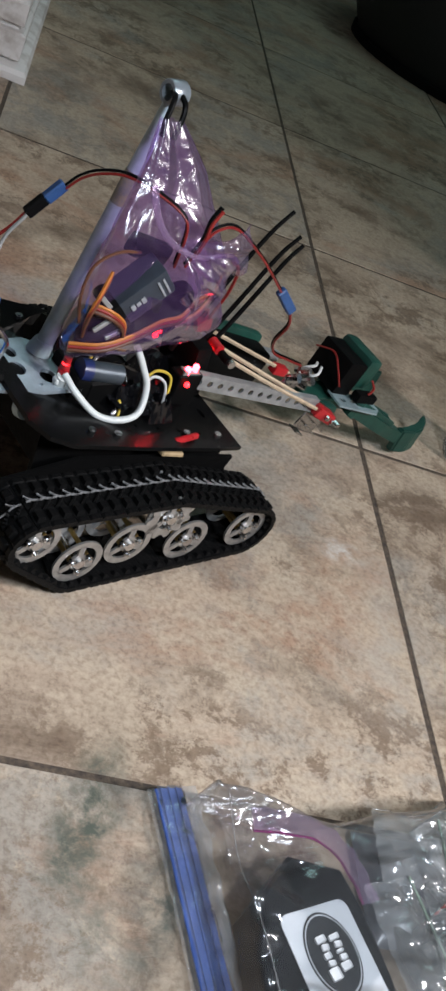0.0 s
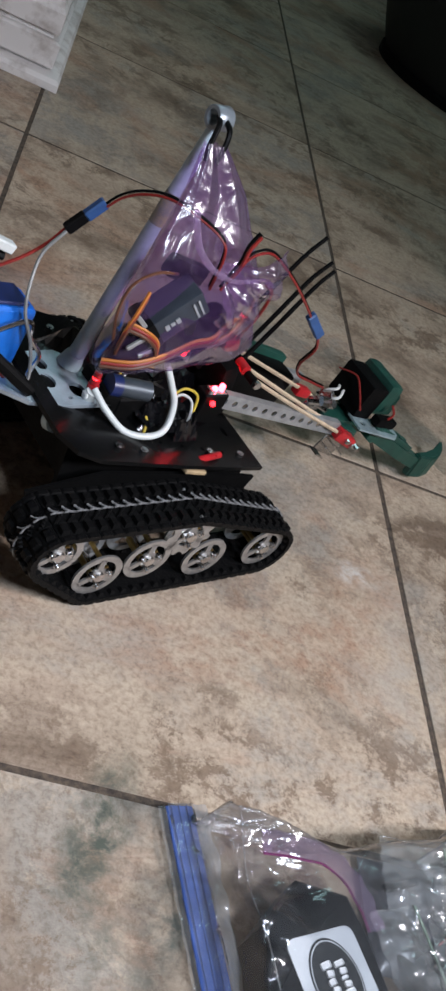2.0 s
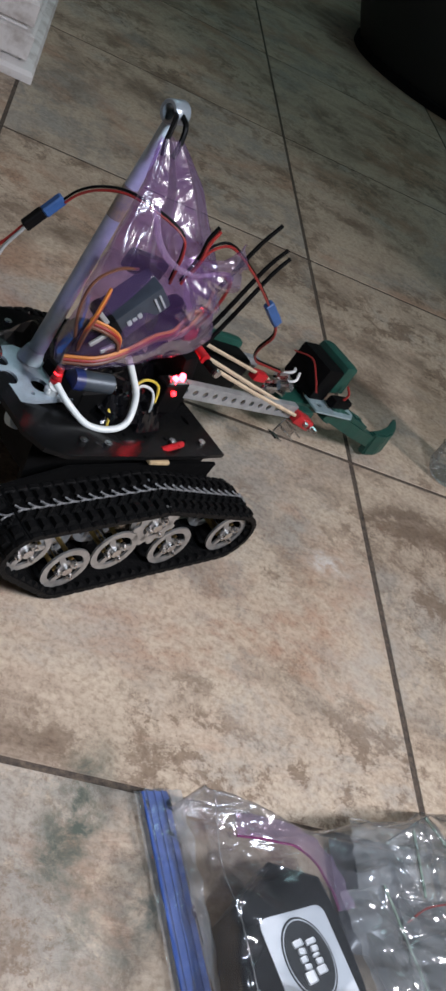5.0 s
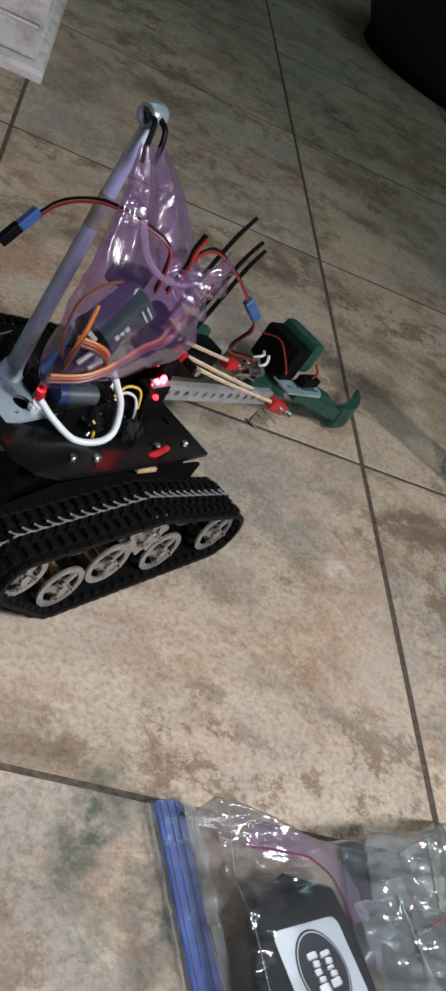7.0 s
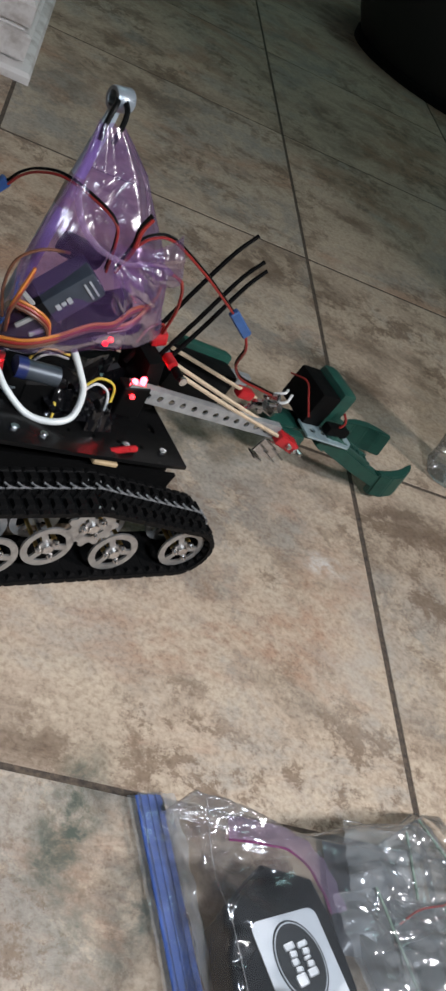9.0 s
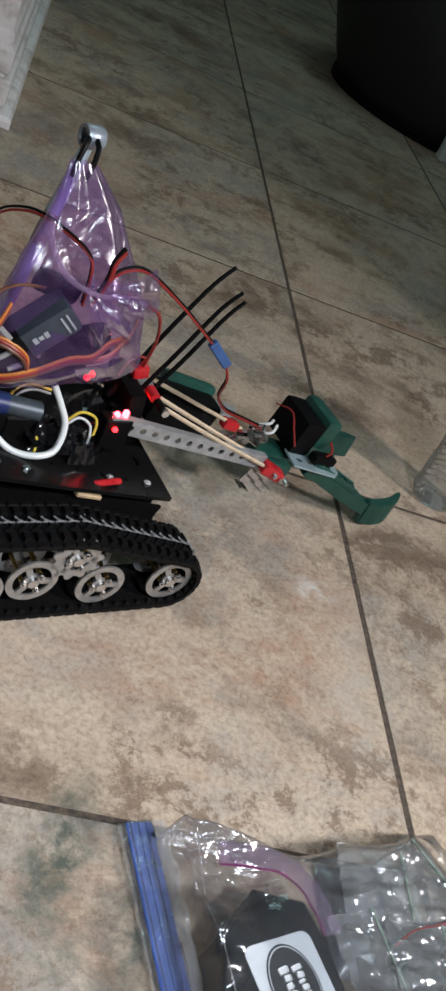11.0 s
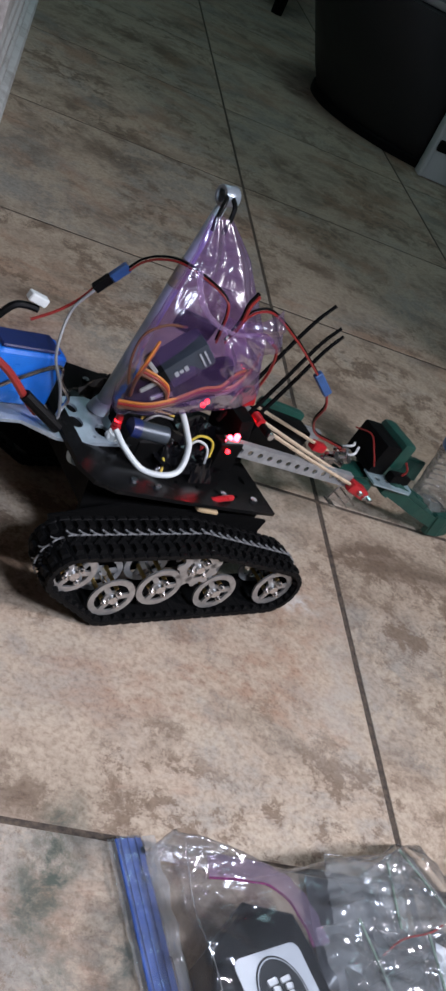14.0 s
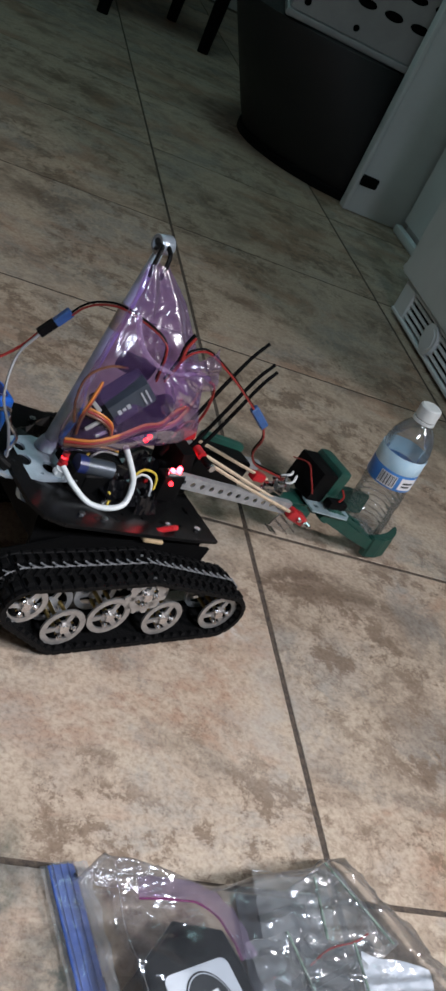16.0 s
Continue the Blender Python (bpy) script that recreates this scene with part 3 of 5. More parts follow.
# ---- the zip bag on the floor ----
BAG_X, BAG_Y = -0.226, -0.466
BAG_D, BAG_S = Vector((0.170, -0.985)), Vector((0.985, 0.170))


def bag_where(u, v):
    """u across the bag from the zip, v down along the zip."""
    p = BAG_S * u + BAG_D * v
    return (p.x, p.y)


def far_edge(u):
    knots = ((-0.02, -0.004), (0.023, 0.008), (0.051, 0.019), (0.094, 0.022), (0.115, 0.022), (0.146, 0.014), (0.195, 0.011), (0.219, -0.003), (0.40, 0.0))
    for (a, va), (b, vb) in zip(knots, knots[1:]):
        if u <= b:
            return va + (vb - va) * (u - a) / (b - a)
    return 0.0


def hump(x, c, w):
    return math.exp(-((x - c) / w) ** 2)


def bag_height(u, v, w=1.0):
    def rise(t):
        return math.sin(math.pi / 2 * min(1, max(0, t)))
    dv = v - far_edge(u)
    crest = hump(u, 0.036, 0.030) * (0.006 - 0.020 * min(1, max(0, (dv - 0.008) / 0.026)) * min(1, max(0, (0.075 - dv) / 0.03)))
    e = rise((u - 0.009) / 0.007) * rise(dv / (0.010 + 0.012 * min(1, max(0, (u - 0.06) / 0.04))))
    e *= rise((0.235 + 0.5 * v - u) / 0.05)
    loose = hump(u, 0.032, 0.026) * hump(v, 0.034, 0.022) + 0.8 * hump(v, 0.106, 0.006) * hump(u, 0.020, 0.018) + 0.8 * hump(v, 0.146, 0.006) + 0.5 * min(1, max(0, (u - 0.105) / 0.02)) + 0.7 * hump(u, 0.016, 0.006) + 0.5 * hump(v, 0.064, 0.007) * hump(u, 0.062, 0.02)
    fine = noise.noise(Vector((u * 34, v * 95, 4))) * 0.0070 + noise.noise(Vector((u * 90, v * 180, 2))) * 0.0030
    big = noise.noise(Vector((u * 16, v * 16, 0.3))) * 0.004 + (0.4 - abs(noise.noise(Vector((u * 40, v * 30, 7))))) * 0.007 * min(1, max(0.2, (u - 0.09) / 0.03))
    return 0.003 + e * (0.043 + crest + w * (big + fine * min(1.1, 0.10 + loose)))


def floor_bag():
    g = thing("zip_bag", "clear plastic zip bag of parts with a blue zip seal", "bag", at=pose(BAG_X, BAG_Y, 0.003))

    def sheet(nu, nv, fn):
        bm = bmesh.new()
        grid = []
        for j in range(nv + 1):
            row = []
            for i in range(nu + 1):
                u = (0.236 + 0.14 * j / nv) * i / nu
                v0 = far_edge(u)
                v = v0 + (0.27 - v0) * j / nv
                wob = 0.003 * noise.noise(Vector((u * 30, v * 30, 9)))
                x, y = bag_where(u, v)
                row.append(bm.verts.new((x + wob, y + wob, fn(u, v))))
            grid.append(row)
        for j in range(nv):
            for i in range(nu):
                bm.faces.new((grid[j][i], grid[j][i + 1], grid[j + 1][i + 1], grid[j + 1][i]))
        return bm

    part("top_film", sheet(190, 170, bag_height), CLEAR, g, "crinkled clear film", angle=180)
    part("bottom_film", sheet(30, 8, lambda u, v: 0.0005), CLEAR, g)
    # the blue zip, with a loose clear lip along each side
    zip_dir = BAG_S * 0.0073 + BAG_D * 0.122
    ang = math.degrees(math.atan2(zip_dir.y, zip_dir.x))
    x, y = bag_where(0.0131, 0.1630)
    zm = pose(x, y, 0.0026, 0, 0, ang)
    seal = part("zip_seal", box(bmesh.new(), 0.34, 0.0192, 0.0016, None, 0.0005), ZIP_BLUE, g, "ridged blue zip strip", at=zm)
    for o in (-0.0060, -0.0005, 0.0050):
        part("zip_ridge", box(bmesh.new(), 0.34, 0.0012, 0.0012, pose(0, o, 0.0015), 0.0004), ZIP_BLUE, seal)

    def strip(y0, y1, z, amp, seed):
        bm = bmesh.new()
        vs = [[bm.verts.new((-0.17 + 0.34 * i / 150, y0 + (y1 - y0) * j / 6 + 0.0012 * noise.noise(Vector((i * 0.08, seed, 1))), z + amp * noise.noise(Vector((i * 0.16, j * 0.35, seed))))) for j in range(7)] for i in range(151)]
        for i in range(150):
            for j in range(6):
                bm.faces.new((vs[i][j], vs[i + 1][j], vs[i + 1][j + 1], vs[i][j + 1]))
        return bm

    part("zip_lip", strip(-0.0094, -0.0150, 0.0, 0.002, 3), LIP, seal, "thin clear lip", angle=180)
    part("zip_lip", strip(0.0094, 0.0190, 0.002, 0.004, 5), LIP_MILKY, seal, "milky clear lip", angle=180)
    part("zip_film", strip(-0.0094, 0.0094, 0.0036, 0.0014, 8), GLAZE, seal, "clear film over the zip", angle=180)
    # lilac strip under the film with its darker edge
    spine = smooth_path([(*bag_where(u, v), bag_height(u, v, 0) - 0.003) for u, v in ((0.037, 0.034), (0.054, 0.037), (0.076, 0.042), (0.090, 0.053), (0.0975, 0.069), (0.101, 0.089))], 8)
    rib, rows = bmesh.new(), []
    for i, q in enumerate(spine):
        d2 = (spine[min(i + 1, len(spine) - 1)] - spine[max(i - 1, 0)]).normalized()
        across = Vector((-d2.y, d2.x, 0)) * (0.0085 - 0.002 * i / len(spine))
        rows.append([rib.verts.new(q + across * (k / 3 - 1) + Vector((0, 0, 0.002 * noise.noise(Vector((i * 0.35, k * 0.5, 3)))))) for k in range(7)])
    seam = [r[0].co.copy() + Vector((0, 0, 0.001)) for r in rows]
    for a, b in zip(rows, rows[1:]):
        for k in range(6):
            rib.faces.new((a[k], a[k + 1], b[k + 1], b[k]))
    part("lilac_film", rib, LILAC, g, "folded lilac film strip", angle=180)
    part("lilac_seam", tube(bmesh.new(), seam[::4], 0.0012, 6, 4, 1.0, 0.6), SEAM, g, "magenta edge of the lilac film")
    # folded film edges that catch the light
    creases = ([(0.012, 0.0), (0.03, 0.001), (0.052, 0.011), (0.094, 0.021), (0.115, 0.026)], [(0.116, 0.026), (0.146, 0.018), (0.19, 0.014), (0.217, 0.0)],
               [(0.128, 0.030), (0.150, 0.020), (0.172, 0.022)], [(0.118, 0.040), (0.125, 0.055), (0.126, 0.072)], [(0.0205, 0.02), (0.0215, 0.06), (0.021, 0.10), (0.022, 0.16)],
               [(0.219, 0.0), (0.228, 0.02), (0.243, 0.045), (0.262, 0.09)], [(0.160, 0.018), (0.180, 0.034), (0.200, 0.056), (0.208, 0.085)], [(0.175, 0.03), (0.178, 0.05), (0.172, 0.07)])
    for line in creases:
        part("crease", tube(bmesh.new(), [(*bag_where(u, v), bag_height(u, v) + 0.0006) for u, v in line], 0.0005, 6, 8, 1.3, 0.5), CREASE, g, "bright folded film edge")
    # small clear bags inside, piled at the far side
    for k, (u, v, w, h, a) in enumerate(((0.138, 0.108, 0.040, 0.082, 4), (0.160, 0.050, 0.060, 0.050, -14), (0.196, 0.060, 0.050, 0.075, 22), (0.170, 0.120, 0.050, 0.080, -10))):
        bm = bmesh.new()
        vs = [[bm.verts.new((w * (i / 20 - 0.5), h * (j / 30 - 0.5), 0.007 * math.sin(i / 20 * 3.14) * math.sin(j / 30 * 3.14) + 0.0030 * noise.noise(Vector((i * 0.16, j * 0.30, k * 5))))) for i in range(21)] for j in range(31)]
        for j in range(30):
            for i in range(20):
                bm.faces.new((vs[j][i], vs[j][i + 1], vs[j + 1][i + 1], vs[j + 1][i]))
        x, y = bag_where(u, v)
        inner = part("inner_bag", bm, INNER, g, "small clear inner bag", at=pose(x, y, 0.025 + 0.003 * k, 0, 0, ang + 90 + a), angle=180)
        part("green_zip", box(bmesh.new(), 0.0020, h * 0.96, 0.0012, pose(w * 0.30, 0, 0.006), 0.0003), PALE_GREEN, inner, "pale green zip line")
        part("hem", tube(bmesh.new(), [(w * (i / 6 - 0.5), h * 0.49, 0.002 + 0.0015 * math.sin(i * 1.7)) for i in range(7)], 0.0008, 6, 6, 1.2, 0.5), CREASE, inner, "bright hem")
    return ang


bag_ang = floor_bag()


def bag_goods():
    def at(u, v, z, turn=0, rx=0, ry=0):
        x, y = bag_where(u, v)
        return pose(BAG_X + x, BAG_Y + y, z, 0, 0, bag_ang + 90 + turn) @ pose(0, 0, 0, rx, ry, 0)

    c = thing("black_pouch", "black plastic pouch inside a clear zip bag", "pouch", at=pose(BAG_X, BAG_Y, 0.006))
    body = [bag_where(u, v) for u, v in ((0.114, 0.212), (0.108, 0.128), (0.105, 0.087), (0.097, 0.061), (0.062, 0.052), (0.028, 0.083), (0.025, 0.124), (0.025, 0.212))]
    bm = prism(bmesh.new(), body, 0.0, 0.028)
    bmesh.ops.bevel(bm, geom=[e for e in bm.edges if min(x.co.z for x in e.verts) > 0.02], offset=0.006, segments=3, profile=0.6, affect="EDGES")
    part("body", bm, CASE, c)
    flap = [bag_where(u, v) for u, v in ((0.100, 0.128), (0.098, 0.088), (0.088, 0.068), (0.056, 0.092), (0.030, 0.122), (0.030, 0.132))]
    part("flap", prism(bmesh.new(), flap, 0.0278, 0.0296), CASE, c, "folded flap")
    s = thing("sticker", "white rounded sticker with a black oval emblem", "sticker", at=at(0.0715, 0.1180, 0.0375, 9))
    w, h, r = 0.049, 0.064, 0.006
    out = []
    for cx, cy, a0 in ((w / 2 - r, h / 2 - r, 0), (-w / 2 + r, h / 2 - r, 90), (-w / 2 + r, -h / 2 + r, 180), (w / 2 - r, -h / 2 + r, 270)):
        out += [(cx + r * math.cos(radians(a0 + k * 18)), cy + r * math.sin(radians(a0 + k * 18))) for k in range(6)]
    part("paper", prism(bmesh.new(), out, 0, 0.0006), LABEL, s, smooth=False)
    for grow, z0, mat, text in ((1.10, 0.0006, INK, "thin black ring"), (1.04, 0.0008, LABEL, "white ring"), (1.0, 0.0010, INK, "black oval emblem")):
        oval = [(grow * 0.0155 * math.cos(k * math.pi / 20), 0.004 + grow * 0.0220 * math.sin(k * math.pi / 20)) for k in range(40)]
        part("oval", prism(bmesh.new(), oval, z0, z0 + 0.0003), mat, s, text, smooth=False)
    for x, y0, sizes in ((-0.0048, -0.0105, (0.0078, 0.0040, 0.0046, 0.0046, 0.0050)), (0.0044, -0.0070, (0.0056, 0.0042, 0.0030, 0.0044, 0.0042))):
        y = y0
        for k, l in enumerate(sizes):
            wide = 0.0072 if k in (0, len(sizes) - 1) else 0.0050
            part("white_mark", box(bmesh.new(), wide, l - 0.0008, 0.0003, pose(x + (0.0008 if k % 2 else 0), y + l / 2, 0.0016, 0, 0, 6 * (-1) ** k), 0.0012, 2), PRINT, s, "white emblem mark", smooth=False)
            y += l
    p = thing("paper_slip", "crumpled white paper slip inside a clear bag", "paper", at=at(0.212, 0.125, 0.030, -22))
    bm = bmesh.new()
    vs = [[bm.verts.new((0.055 * (i / 12 - 0.5), 0.06 * (j / 12 - 0.5), 0.008 + 0.004 * noise.noise(Vector((i * 0.3, j * 0.3, 2))))) for i in range(13)] for j in range(13)]
    for j in range(12):
        for i in range(12):
            bm.faces.new((vs[j][i], vs[j][i + 1], vs[j + 1][i + 1], vs[j + 1][i]))
    part("sheet", bm, LABEL, p, smooth=False)
    q = thing("parts_pouch", "dull grey pouch of small parts inside a clear bag", "pouch", at=at(0.160, 0.066, 0.006, -12))
    bm = bmesh.new()
    vs = [[bm.verts.new((0.070 * (i / 20 - 0.5), 0.078 * (j / 20 - 0.5), 0.001 + (0.016 + 0.006 * noise.noise(Vector((i * 0.25, j * 0.2, 3)))) * math.sin(i / 20 * 3.14) ** 0.5 * math.sin(j / 20 * 3.14) ** 0.5)) for i in range(21)] for j in range(21)]
    for j in range(20):
        for i in range(20):
            bm.faces.new((vs[j][i], vs[j][i + 1], vs[j + 1][i + 1], vs[j + 1][i]))
    part("pouch_film", bm, POUCH, q, angle=180)
    part("pouch_base", box(bmesh.new(), 0.068, 0.076, 0.001, pose(0, 0, 0.0006)), POUCH, q)
    for x, y, l, a in ((-0.016, 0.014, 0.030, 20), (0.012, -0.010, 0.024, -50), (0.014, 0.022, 0.018, 70)):
        part("dark_strip", box(bmesh.new(), l, 0.006, 0.003, pose(x, y, 0.0195, 0, 0, a), 0.001), CASE, q, "dark part showing through the pouch")
    k = thing("black_bracket", "black plastic bracket inside a clear zip bag", "bracket", at=at(0.185, 0.105, 0.006, 12))
    part("plate", box(bmesh.new(), 0.090, 0.056, 0.010, pose(0, 0, 0.005), 0.003, 2), CASE, k)
    part("upright", box(bmesh.new(), 0.070, 0.010, 0.020, pose(0, 0.016, 0.016), 0.003, 2), CASE, k)
    part("red_lead", tube(bmesh.new(), [(-0.03, 0.020, 0.032), (-0.012, 0.023, 0.036), (0.012, 0.020, 0.036), (0.03, 0.022, 0.032)], 0.0007, 6), W_RED, k, "thin red lead")


bag_goods()


# ---- the robot: x ahead, y to its left, z up, from the floor under its third road wheel ----
robot = thing("tracked_robot", "home-built black tracked robot with a mast and gripper arm", "robot")
SLOPE = 0.2325
DECK = pose(0.066, 0, 0.0846) @ Matrix.Rotation(math.atan(SLOPE), 4, "Y")


def deck_z(x):
    return 0.0846 + (0.066 - x) * SLOPE


def hull():
    out = [(0.066, -0.070), (0.066, 0.070), (-0.03, 0.080), (-0.125, 0.084), (-0.147, 0.066), (-0.147, -0.066), (-0.138, -0.082), (-0.120, -0.088), (-0.04, -0.082), (0.030, -0.075)]
    k = 1 / math.cos(math.atan(SLOPE))
    pts = [((x - 0.066) * k, y) for x, y in out]
    holes = [(-0.02 - 0.024 * i, -0.058, 0.0022, 0.0022) for i in range(5)] + [(-0.02, -0.03, 0.003, 0.006)]
    deck = part("deck", plate_with_holes(bmesh.new(), pts, holes, -0.0035, 0.0, DECK), ACRYLIC, robot, "glossy black deck plate", smooth=False)
    bm = bmesh.new()
    prof = [(0.052, 0.040), (0.058, 0.083), (-0.13, 0.126), (-0.125, 0.062), (-0.09, 0.034)]
    for y in (-0.058, 0.058):
        prism(bm, [(x, -z) for x, z in prof], y - 0.002, y + 0.002, Matrix.Rotation(radians(-90), 4, "X"))
    part("side_plate", bm, MATTE, robot, smooth=False)
    part("belly", prism(bmesh.new(), [(x, -z) for x, z in [(0.045, 0.045), (0.05, 0.075), (-0.12, 0.115), (-0.115, 0.07), (-0.09, 0.042)]], -0.0555, 0.0555, Matrix.Rotation(radians(-90), 4, "X")), MATTE, robot, smooth=False)
    for side in (-1, 1):
        bm = prism(bmesh.new(), [(0.072, -0.028), (0.060, -0.046), (0.052, -0.068), (0.055, -0.080), (0.02, -0.086), (-0.10, -0.10), (-0.16, -0.088), (-0.15, -0.055), (-0.105, -0.022)], -0.0015, 0.0015, Matrix.Translation((0, side * 0.0735, 0)) @ Matrix.Rotation(radians(-90), 4, "X"))
        part("suspension_plate", bm, MATTE, robot, smooth=False)
    for x, y in ((-0.0975, -0.072), (-0.074, -0.073), (0.005, -0.062), (0.044, -0.059), (0.05, 0.05), (-0.09, 0.06)):
        bm = cyl(bmesh.new(), 0.0032, 0.0026, pose(x, y, deck_z(x) + 0.0014), 6)
        cyl(bm, 0.0016, 0.0034, pose(x, y, deck_z(x) + 0.0018), 10)
        part("deck_screw", bm, STEEL, robot)
    part("wood_strip", box(bmesh.new(), 0.024, 0.008, 0.004, pose(-0.018, -0.076, deck_z(-0.018) - 0.008, 0, 13, 3), 0.001), WOOD, robot, "bare wooden strip under the deck")
    part("red_lead", tube(bmesh.new(), [(-0.012, -0.070, deck_z(-0.012) - 0.002), (0.0, -0.070, deck_z(0) + 0.003), (0.012, -0.066, deck_z(0.012) + 0.003)], 0.0028, 8), RED, robot, "red lead at the deck edge")
    bm = bmesh.new()
    for i in range(11):
        for j in range(9):
            bm.verts.new((0.07 * (i / 10 - 0.5), 0.055 * (j / 8 - 0.5), 0.006 + 0.012 * noise.noise(Vector((i * 0.45, j * 0.5, 5))) + 0.010 * math.sin(i / 10 * 3.1) * math.sin(j / 8 * 3.1)))
    bm.verts.ensure_lookup_table()
    for i in range(10):
        for j in range(8):
            a = i * 9 + j
            bm.faces.new([bm.verts[q] for q in (a, a + 1, a + 10, a + 9)])
    part("taped_pack", bm, TAPE, robot, "black taped bundle on the deck", at=pose(-0.035, -0.022, deck_z(-0.035) + 0.001, 0, 13, 10), smooth=False)
    for k, (x, y, w, d, a) in enumerate(((-0.012, -0.012, 0.05, 0.05, -20), (-0.085, 0.03, 0.06, 0.05, 30), (0.020, 0.020, 0.045, 0.05, 5))):
        bm = bmesh.new()
        vs = [[bm.verts.new((w * (i / 8 - 0.5), d * (j / 8 - 0.5), max(0.0005, (0.006 + 0.016 * noise.noise(Vector((i * 0.55, j * 0.5, 11 + 3 * k))) + 0.014) * math.sin(i / 8 * 3.14) * math.sin(j / 8 * 3.14)))) for j in range(9)] for i in range(9)]
        for i in range(8):
            for j in range(8):
                bm.faces.new((vs[i][j], vs[i + 1][j], vs[i + 1][j + 1], vs[i][j + 1]))
        part("taped_pack", bm, TAPE, robot, "crumpled glossy black tape", at=pose(x, y, deck_z(x) + 0.001, 0, 13, a), smooth=False)
    part("controller", box(bmesh.new(), 0.052, 0.036, 0.016, pose(-0.07, -0.018, deck_z(-0.07) + 0.009, 0, 13, 0), 0.002, 2), MATTE, robot, "dark controller box")
    m = pose(-0.072, -0.030, 0.1400, 0, 96, -8)
    drive = part("deck_motor", cyl(bmesh.new(), 0.0076, 0.026, m @ pose(0, 0, 0.003), 24), CAN, robot, "dull silver can motor on the deck")
    part("motor_end", cyl(bmesh.new(), 0.0084, 0.008, m @ pose(0, 0, -0.0142), 24), NAVY, drive, "navy blue end cap")
    part("motor_cradle", box(bmesh.new(), 0.030, 0.014, 0.024, pose(-0.068, -0.030, 0.1235), 0.002), MATTE, robot)


hull()


def outline_of(circles, step=0.0005):
    """Points along the belt round the circles (x, z, r), evenly spaced."""
    pts = []
    for k in range(1440):
        a = 2 * math.pi * k / 1440
        n = (math.cos(a), math.sin(a))
        x, z, r = max(circles, key=lambda c: c[0] * n[0] + c[1] * n[1] + c[2])
        pts.append(Vector((x + r * n[0], z + r * n[1])))
    dense = []
    for a, b in zip(pts, pts[1:] + pts[:1]):
        m = max(1, int((b - a).length / (step * 0.2)))
        dense += [a.lerp(b, i / m) for i in range(m)]
    out, gone = [], 0.0
    for a, b in zip(dense, dense[1:] + dense[:1]):
        if gone <= 0:
            out.append(a)
            gone += step
        gone -= (b - a).length
    return out


BELT = outline_of([(-0.101, 0.035, 0.0252), (0.064, 0.035, 0.0252), (-0.030, 0.063, 0.0235), (-0.146, 0.066, 0.0215)])


def link_mesh():
    """One rubber track link in one piece: plate, chevron crest in the middle, knobs and end blocks; x along the belt, z outwards."""
    xs = [-0.0051, -0.0034, -0.0026, -0.0010, 0.0010, 0.0026, 0.0034, 0.0051]
    half = [0.0008, 0.0026, 0.0044, 0.0062, 0.0074, 0.0090, 0.0100, 0.0160, 0.0172, 0.0188, 0.0198, 0.0230]
    ys = [-y for y in reversed(half)] + half

    def rise(x, y):
        y = abs(y)
        if y < 0.0066:
            return 0.0040 if abs(x - (y - 0.0032) * 1.05) < 0.0012 else 0.0004
        if 0.0095 < y < 0.0165:
            return 0.0036 if abs(x) < 0.0028 else 0.0
        if y > 0.0192:
            return 0.0016 if abs(x) < 0.0036 else 0.0002
        return 0.0
    bm = bmesh.new()
    top = [[bm.verts.new((x, y, rise(x, y))) for y in ys] for x in xs]
    low = [[bm.verts.new((x, y, -0.0028)) for y in ys] for x in (xs[0], xs[-1])]
    for i in range(len(xs) - 1):
        for j in range(len(ys) - 1):
            bm.faces.new((top[i][j], top[i + 1][j], top[i + 1][j + 1], top[i][j + 1]))
    for j in range(len(ys) - 1):
        bm.faces.new((top[0][j], top[0][j + 1], low[0][j + 1], low[0][j]))
        bm.faces.new((top[-1][j + 1], top[-1][j], low[1][j], low[1][j + 1]))
        bm.faces.new((low[0][j], low[0][j + 1], low[1][j + 1], low[1][j]))
    for j in (0, -1):
        bm.faces.new([top[i][j] for i in range(len(xs))] + [low[1][j], low[0][j]])
    # lugs on the inner face
    for y in (-0.0185, 0.0185):
        c = [bm.verts.new(p) for p in ((-0.003, y - 0.0025, -0.0028), (0.003, y - 0.0025, -0.0028), (0.003, y + 0.0025, -0.0028), (-0.003, y + 0.0025, -0.0028), (-0.0014, y - 0.0012, -0.0056), (0.0014, y - 0.0012, -0.0056), (0.0014, y + 0.0012, -0.0056), (-0.0014, y + 0.0012, -0.0056))]
        for q in ((7, 6, 5, 4), (0, 1, 5, 4), (1, 2, 6, 5), (2, 3, 7, 6), (3, 0, 4, 7)):
            bm.faces.new([c[k] for k in q])
    # highlights painted as pale moulding lines on the crest: a spine with a slanting branch
    for x0, y0, x1, y1 in ((-0.0046, 0.0010, 0.0006, 0.0), (0.0006, 0.0, 0.0050, 0.0008), (-0.0006, 0.0, 0.0026, -0.0022), (0.0026, -0.0022, 0.0044, -0.0050)):
        a, b = Vector((x0, y0, 0.0046)), Vector((x1, y1, 0.0046))
        w = Vector((-(b - a).y, (b - a).x, 0)).normalized() * 0.00042
        lo = Vector((0, 0, -0.0012))
        c = [bm.verts.new(p) for p in (a - w, b - w, b + w, a + w, a - w + lo, b - w + lo, b + w + lo, a + w + lo)]
        for q in ((0, 1, 2, 3), (1, 0, 4, 5), (3, 2, 6, 7)):
            bm.faces.new([c[k] for k in q]).material_index = 1
    return mesh_of(bm, "link", [RUBBER, CREST_GLINT], smooth=False)


LINK = link_mesh()


